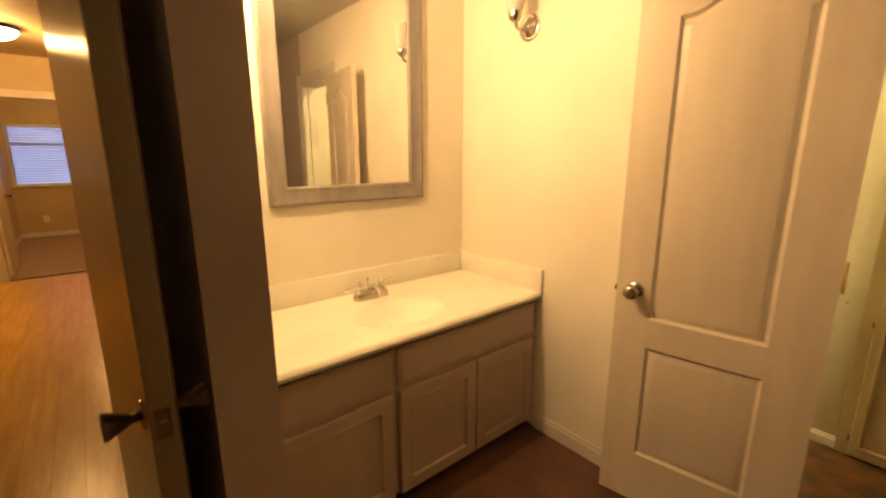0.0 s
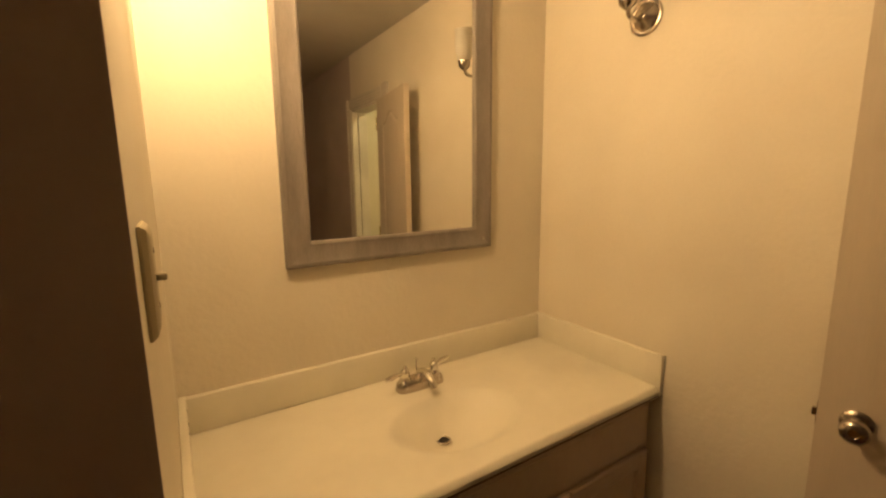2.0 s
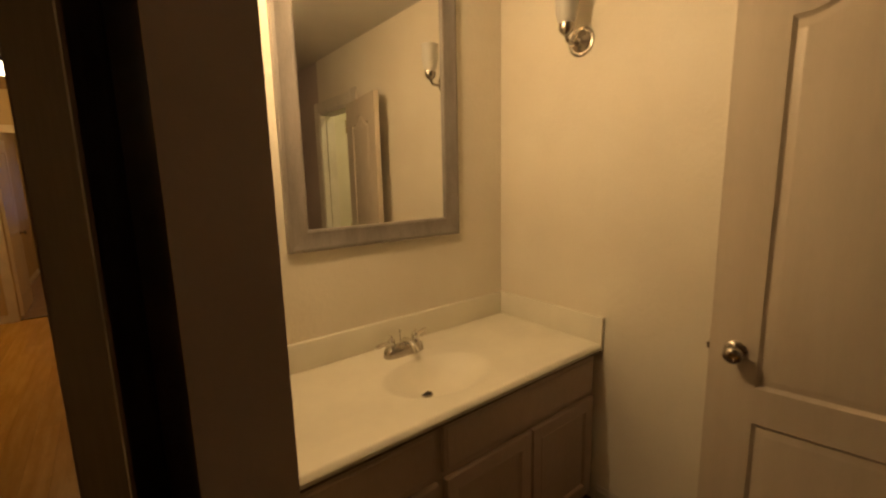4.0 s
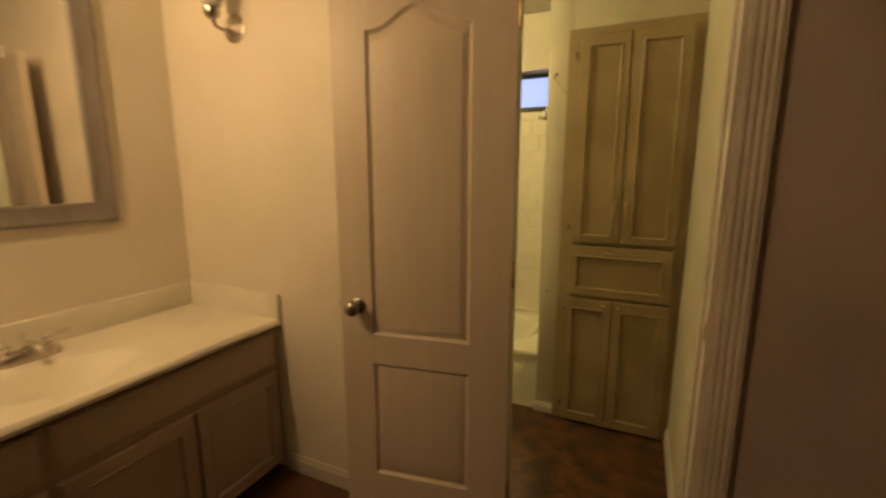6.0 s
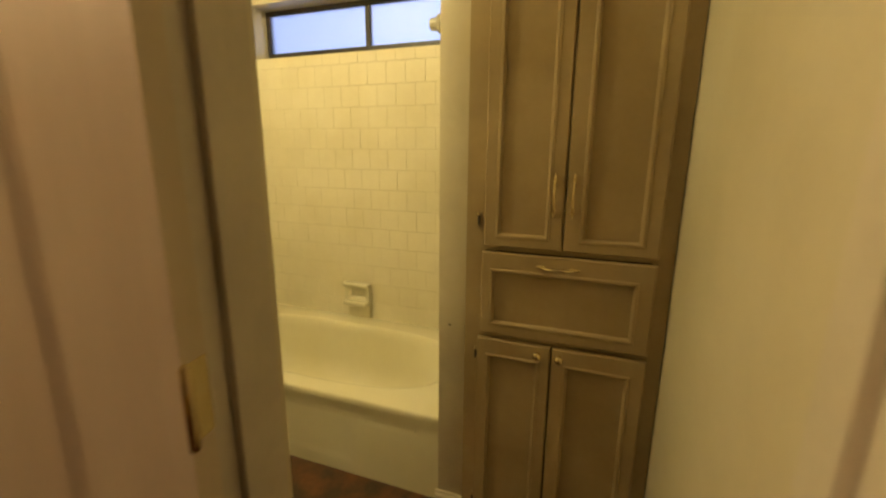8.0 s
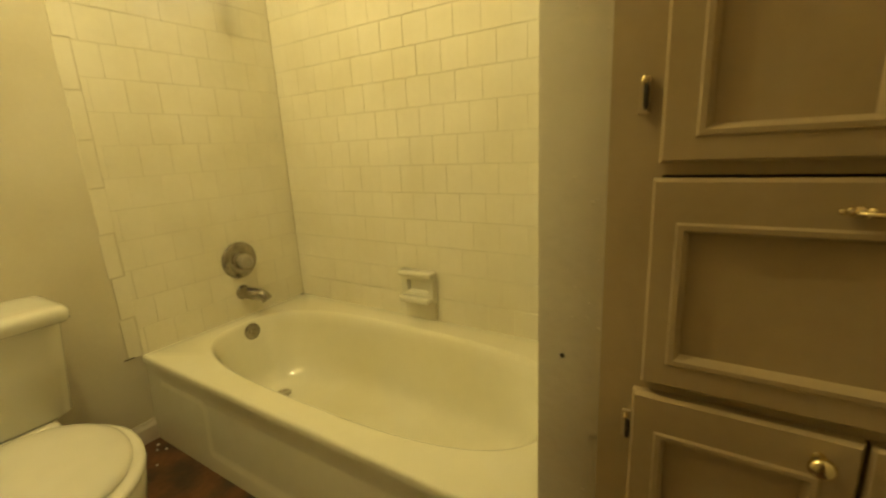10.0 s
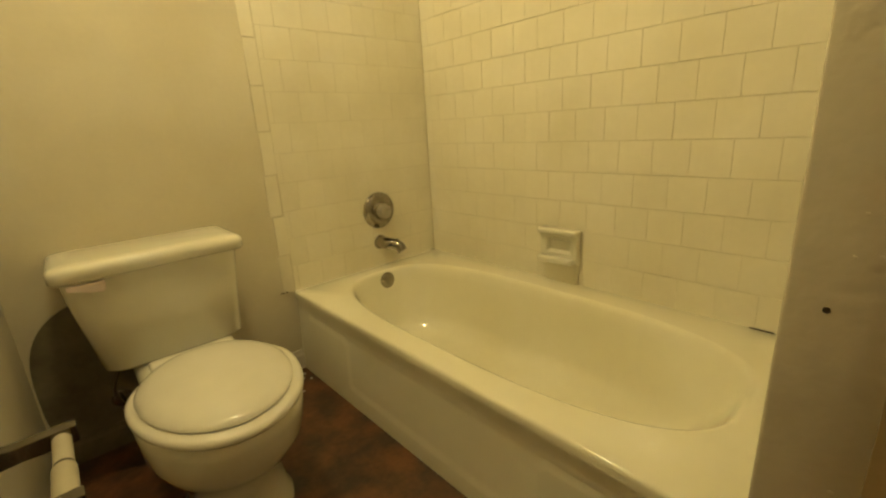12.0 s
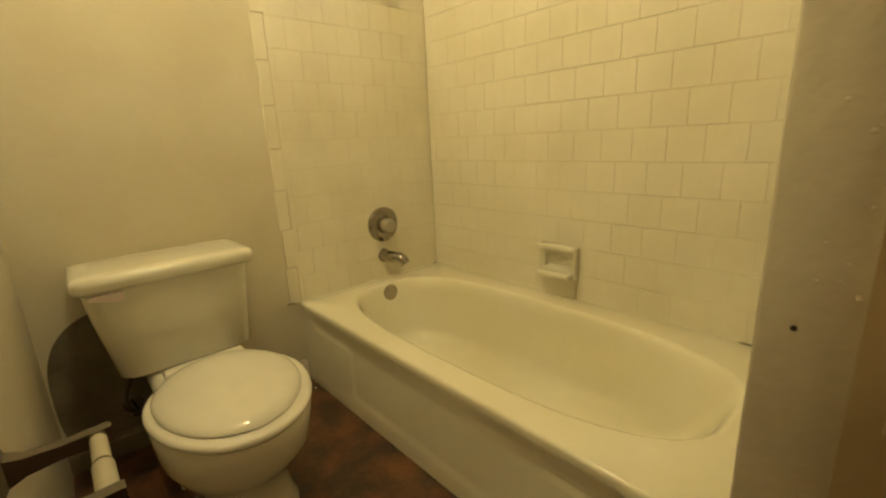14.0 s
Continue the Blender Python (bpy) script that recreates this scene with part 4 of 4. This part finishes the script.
up_l = part("door", door_x(-1.957, 1.045, -1.722, 2.075, (0.036, 0.028, 0.036, 0.044)), LINEN, lin, smooth=25)
up_r = part("door", door_x(-2.218, 1.045, -1.961, 2.075, (0.038, 0.028, 0.044, 0.044)), LINEN, lin, smooth=25)
drw = part("drawer", door_x(-2.218, 0.754, -1.717, 1.027, (0.040, 0.032, 0.028, 0.052)), LINEN, lin, smooth=25)
lo_l = part("door", door_x(-1.946, 0.014, -1.708, 0.737, (0.032, 0.040, 0.030, 0.052)), LINEN, lin, smooth=25)
lo_r = part("door", door_x(-2.218, 0.014, -1.950, 0.737, (0.038, 0.040, 0.036, 0.052)), LINEN, lin, smooth=25)
pull(up_l, (FX - 0.019, -1.929, 1.210), (0, 0, 1))
pull(up_r, (FX - 0.019, -1.982, 1.210), (0, 0, 1))
pull(drw, (FX - 0.019, -1.952, 0.994), (0, 1, 0))
for dr, y in ((lo_l, -1.908), (lo_r, -1.974)):
    part("knob", lathe(bmesh.new(), (FX - 0.019, y, 0.710), (-1, 0, 0), [(0.007, 0), (0.005, 0.008), (0.012, 0.016), (0.0135, 0.022), (0.010, 0.027), (0.002, 0.029)], 20), BRASS, dr, "round brass knob", smooth=50)
for dr, zs in ((up_l, (1.125, 1.985)), (lo_l, (0.10, 0.675))):
    for z in zs:
        hinge = part("hinge", boxes(((FX - 0.005, -1.7065, z - 0.022), (FX - 0.0005, -1.694, z + 0.022)), ((FX - 0.012, -1.7065, z - 0.014), (FX - 0.004, -1.701, z + 0.010)), bevel=0.0015), LINEN, dr, "paint-clogged hinge")
        part("worn_pin", tube(bmesh.new(), [(FX - 0.012, -1.7035, z - 0.017), (FX - 0.0135, -1.7035, z - 0.012), (FX - 0.0135, -1.7035, z + 0.009), (FX - 0.012, -1.7035, z + 0.013)], [0.0015, 0.0032, 0.0032, 0.0015], 8), DARK, hinge, smooth=50)
        part("brass_knuckle", tube(bmesh.new(), [(FX - 0.010, -1.7, z + 0.012), (FX - 0.012, -1.7, z + 0.016), (FX - 0.010, -1.7, z + 0.022)], [0.002, 0.0036, 0.002], 8), BRASS, hinge, smooth=50)

# small fixtures on the stub wall
rng = random.Random(5)
for by, bz in ((-1.611, 1.245), (-1.604, 1.205), (-1.603, 1.175), (-1.615, 1.142), (-1.648, 1.252), (-1.650, 1.213), (-1.663, 0.977), (-1.611, 1.025), (-1.643, 0.994), (-1.637, 0.990), (-1.649, 0.906), (-1.615, 0.861), (-1.638, 0.838), (-1.634, 0.815), (-1.612, 0.812), (-1.652, 0.800), (-1.636, 0.507)):
    ang, ln = rng.uniform(-0.9, 0.9), rng.uniform(0.004, 0.011)
    c, q = math.cos(ang) * ln, math.sin(ang) * ln
    part("paint_blister", lathe(bmesh.new(), (1.0099, by, bz), (-1, 0, 0), [(0.25 * ln + 0.0014, 0.0), (0.20 * ln + 0.001, 0.0003), (0.10 * ln + 0.0007, 0.0005), (0.0005, 0.0006)], 16, squash=0.5 + 0.3 * math.cos(ang)), PILLAR, stub_wall, smooth=60)

hook = thing("wall_hook", (1.008, -1.615, 1.875), "small dark metal hook with a thin line below, stub wall", "hook")
part("hook", tube(bmesh.new(), bend([(1.008, -1.600, 1.915), (0.995, -1.598, 1.908), (0.988, -1.596, 1.890), (0.976, -1.596, 1.884), (0.970, -1.595, 1.900)]), 0.0028, 8), NICKEL, hook, smooth=60)
part("plate", lathe(bmesh.new(), (1.0095, -1.600, 1.912), (-1, 0, 0), [(0.009, 0), (0.008, 0.003), (0.003, 0.004)], 14), NICKEL, hook, smooth=40)
# Thin tube for the fine line that runs down from the hook.
part("trailing_line", tube(bmesh.new(), bend([(0.985, -1.597, 1.888), (0.996, -1.62, 1.855), (1.003, -1.66, 1.81), (0.984, -1.70, 1.79)]), 0.0012, 6), NICKEL, hook, smooth=60)
hole = single("screw_hole", lathe(bmesh.new(), (1.0098, -1.598, 0.745), (-1, 0, 0), [(0.0042, 0.0), (0.0036, 0.0012), (0.001, 0.0008)], 12), DARK, "small dark screw hole in the painted stub wall", "screw hole")
for dx, dy, r in ((0.0, 0.0, 0.006), (-0.018, -0.03, 0.004), (0.004, -0.055, 0.005), (-0.06, -0.12, 0.004)):
    chip = single("paint_chip", lathe(bmesh.new(), (0.995 + dx, -0.03 + dy, 0.001), (0.2, 0.1, 1), [(r, 0.0), (r * 0.9, 0.003), (r * 0.3, 0.004)], 7), WHITEP, "small white paint chip on the bathroom floor", "debris", group="debris by the tub")
speck = single("tub_speck", lathe(bmesh.new(), (1.575, -1.14, 0.0475), (0, 0, 1), [(0.004, 0.0), (0.003, 0.002), (0.001, 0.003)], 8), DARK, "dark speck of dirt in the bottom of the tub", "debris")
rodend = thing("curtain_rod_socket", (1.06, -1.545, 1.718), "white plastic curtain rod socket on the stub wall over the tub", "curtain rod socket")
part("socket", lathe(bmesh.new(), (1.055, -1.545, 1.718), (0, 1, 0), [(0.028, 0.0), (0.028, 0.008), (0.020, 0.014), (0.018, 0.034), (0.014, 0.036)], 24), WHITEP, rodend, smooth=40)

# bathroom window
win = thing("window_1", (1.95, -0.78, 1.97), "", "", kind="structure")
wx = 1.935
part("window_frame", boxes(((wx, -1.46, 1.842), (wx + 0.03, -0.10, 1.892)), ((wx, -1.46, 2.098), (wx + 0.03, -0.10, 2.123)), ((wx, -0.124, 1.892), (wx + 0.03, -0.10, 2.098)), ((wx, -1.46, 1.892), (wx + 0.03, -1.436, 2.098)), ((wx, -0.80, 1.892), (wx + 0.03, -0.77, 2.098)), bevel=0.002), BRONZE, win)
for y0, y1 in ((-0.77, -0.124), (-1.436, -0.80)):
    pane = part("pane", boxes(((wx + 0.010, y0, 1.892), (wx + 0.015, y1, 2.098))), PANE, win)
    pane.visible_shadow = False

# far room and hall
fw = thing("window_2", (-1.87, 8.55, 1.38), "", "", kind="structure")
part("window_frame", boxes(((-2.60, 8.56, 0.91), (-1.25, 8.60, 0.95)), ((-2.60, 8.56, 1.91), (-1.25, 8.60, 1.95)), ((-2.60, 8.56, 0.95), (-2.56, 8.60, 1.91)), ((-1.29, 8.56, 0.95), (-1.25, 8.60, 1.91)), ((-2.56, 8.56, 1.60), (-1.29, 8.60, 1.63))), WHITEP, fw)
pane = part("pane", boxes(((-2.56, 8.575, 0.95), (-1.29, 8.58, 1.91))), PANE, fw)
pane.visible_shadow = False
part("window_sill", boxes(((-2.64, 8.46, 0.885), (-1.19, 8.50, 0.91)), bevel=0.004), TRIM, fw)
blind = thing("window_blind", (-1.87, 8.52, 1.38), "white horizontal slat blind, lowered and half open, over the far window", "window blind")
part("head_rail", boxes(((-2.59, 8.505, 1.905), (-1.27, 8.545, 1.945)), bevel=0.003), SLAT, blind)
bm = bmesh.new()
box(bm, (-0.71, -0.025, -0.001), (0.60, 0.025, 0.001))
bmesh.ops.rotate(bm, verts=bm.verts, cent=(0, 0, 0), matrix=Matrix.Rotation(radians(-40), 3, "X"))
slat_mesh = finish("slat", bm, SLAT)
for k in range(22):
    s = new("slat", slat_mesh)
    s.location = (0, 0.005, 1.895 - 1.38 - k * 0.0435)
    s.parent = blind

far_door = thing("far_room_door", (-2.50, 5.14, 0), "open painted door standing inside the far room", "door")
part("leaf", panelled(bmesh.new(), rect(5.14, 0.02, 5.94, 2.03), [rect(5.26, 0.24, 5.82, 0.80), rect(5.26, 0.95, 5.82, 1.88)], 0.035, LEVELS, to3=lambda u, v, h: (-2.475 + h, u, v)), DOORP, far_door, smooth=30)
part("knob", lathe(bmesh.new(), (-2.475, 5.87, 0.92), (1, 0, 0), [(0.028, 0), (0.012, 0.008), (0.011, 0.03), (0.026, 0.045), (0.024, 0.06), (0.008, 0.064)], 20), DARKBROWN, far_door, "dark knob", smooth=50)
hc = thing("trim_far_doorway", (-2.07, 5.0, 0), "", "", kind="structure")
part("casing_left", fluted(bmesh.new(), (-2.50, 5.0, 0), (0, -1, 0), (-1, 0, 0), (0, 0, 1), 0.08, 2.13), TRIM, hc, smooth=50)
part("casing_right", fluted(bmesh.new(), (-1.65, 5.0, 0), (0, -1, 0), (1, 0, 0), (0, 0, 1), 0.08, 2.13), TRIM, hc, smooth=50)
part("casing_head", fluted(bmesh.new(), (-2.50, 5.0, 2.05), (0, -1, 0), (0, 0, 1), (1, 0, 0), 0.08, 0.85), TRIM, hc, smooth=50)
part("threshold", boxes(((-2.50, 5.0, 0.0), (-1.65, 5.07, 0.012)), bevel=0.004), DARKBROWN, hc)
outlet = thing("wall_outlet", (-2.28, 8.50, 0.32), "white electrical outlet low on the far wall", "outlet")
part("plate", boxes(((-2.32, 8.492, 0.26), (-2.24, 8.499, 0.38)), bevel=0.002), WHITEP, outlet)

hl = thing("ceiling_lamp", (-2.10, 3.60, 2.5), "lit flush ceiling lamp with a domed glass in a bronze ring", "ceiling lamp")
part("ring", lathe(bmesh.new(), (-2.10, 3.60, 2.499), (0, 0, -1), [(0.12, 0), (0.172, 0.006), (0.178, 0.022), (0.166, 0.032), (0.150, 0.034)], 40), BRONZE, hl, smooth=40)
dome = part("glass_dome", lathe(bmesh.new(), (-2.10, 3.60, 2.466), (0, 0, -1), [(0.160, 0), (0.155, 0.018), (0.132, 0.045), (0.090, 0.068), (0.040, 0.080), (0.002, 0.083)], 40), LAMPGLOW, hl, smooth=60)
dome.visible_shadow = False
bl = thing("bathroom_ceiling_lamp", (0.60, -0.60, 2.5), "lit flush glass ceiling lamp in the bathroom", "ceiling lamp")
part("base", lathe(bmesh.new(), (0.60, -0.60, 2.499), (0, 0, -1), [(0.10, 0), (0.12, 0.006), (0.12, 0.02), (0.10, 0.025)], 32), WHITEP, bl, smooth=40)
dome = part("glass_dome", lathe(bmesh.new(), (0.60, -0.60, 2.474), (0, 0, -1), [(0.085, 0), (0.083, 0.02), (0.07, 0.045), (0.04, 0.06), (0.002, 0.065)], 32), BATHGLOW, bl, smooth=60)
dome.visible_shadow = False

# Fixture for the added far room bulb, never in view.
fl = thing("unseen_far_lamp", (-1.7, 6.9, 2.5), "unseen flush ceiling lamp added to light the far room", "ceiling lamp")
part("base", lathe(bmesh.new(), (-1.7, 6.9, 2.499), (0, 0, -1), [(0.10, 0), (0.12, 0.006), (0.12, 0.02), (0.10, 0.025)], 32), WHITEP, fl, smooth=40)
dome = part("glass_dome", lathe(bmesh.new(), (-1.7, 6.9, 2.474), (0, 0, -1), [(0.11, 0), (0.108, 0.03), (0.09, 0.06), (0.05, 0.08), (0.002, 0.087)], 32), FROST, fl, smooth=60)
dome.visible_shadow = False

backdrop = single("backdrop", boxes(((6.0, -8.0, -1.0), (6.1, 6.0, 8.0)), ((-9.0, 14.0, -1.0), (5.0, 14.1, 8.0))), BLUEDAY, kind="structure")

for lo, hi in (((1.803, -1.445, 0.3525), (1.811, -1.385, 0.3540)), ((1.790, 0.018, 0.3525), (1.804, 0.027, 0.355)), ((0.972, 0.0245, 0.3555), (1.004, 0.0285, 0.3585))):
    single("caulk_gap", boxes((lo, hi)), DARK, "dark open gap in the caulk along the tub rim", "caulk gap", group="caulk gaps")

# ---- tiles ----
PITCH_Y = 0.1105
def tile_mesh(w, h, proud=0.0042, gap=0.0005, mat=TILE, cache={}):
    key = (round(w, 3), round(h, 3), proud, gap, mat.name)
    if key not in cache:
        bm = bmesh.new()
        o = rect(gap * 0.5, gap * 1.6, w - gap * 0.5, h - gap * 1.6)
        loft(bm, [[(u, -q, v) for u, v in (inset(o, d) if d else o)] for d, q in ((0, 0), (0, proud * 0.72), (min(0.0010, proud * 0.3), proud))])
        cache[key] = finish("tile", bm, mat)
    return cache[key]


def tiles(parent, u0, u1, zbase, pitch, z0, z1, shift, put, jitter, proud=0.0042, gap=0.0005, mat=TILE):
    rng = random.Random(int(jitter * 7))
    k = 0
    while zbase + k * pitch < z1 - 0.01:
        za, zb = max(z0, zbase + k * pitch), min(z1, zbase + (k + 1) * pitch)
        off = shift + (0.5 * PITCH_Y if k % 2 else 0)
        u = u0 - PITCH_Y + off % PITCH_Y
        while u < u1 - 0.004:
            ua, ub = max(u, u0), min(u + PITCH_Y, u1)
            if ub - ua > 0.012 and zb - za > 0.012:
                ob = new("tile", tile_mesh(ub - ua, zb - za, proud, gap, mat))
                put(ob, ua, ub, za, rng.uniform(-0.0004, 0.0005))
                ob.parent = parent
            u += PITCH_Y
        k += 1


def put_east(ob, ua, ub, z, d):
    ob.location = (1.814 - d, ub, z)
    ob.rotation_euler = (0, 0, radians(-90))


def put_north(ob, ua, ub, z, d):
    ob.location = (ua, 0.030 - d, z)


tiles(wall_bath_east, -1.545, 0.025, 0.346, 0.1105, 0.349, 1.84, 0.037, put_east, 1, 0.0030, 0.00040)
tiles(wall_bath_north, 1.036, 1.809, 0.348, 0.1125, 0.350, 1.84, 0.02, put_north, 2, 0.0024, 0.00045)
for k in range(10):
    ob = new("tile", tile_mesh(0.048, 0.161, 0.0060 if k % 3 else 0.0045, 0.0012))
    ob.location = (0.984 + (0.004 if k % 2 else 0.0) + 0.002 * math.sin(k * 2.1), 0.030, 0.350 + 0.161 * k)
    ob.parent = wall_bath_north
planks()
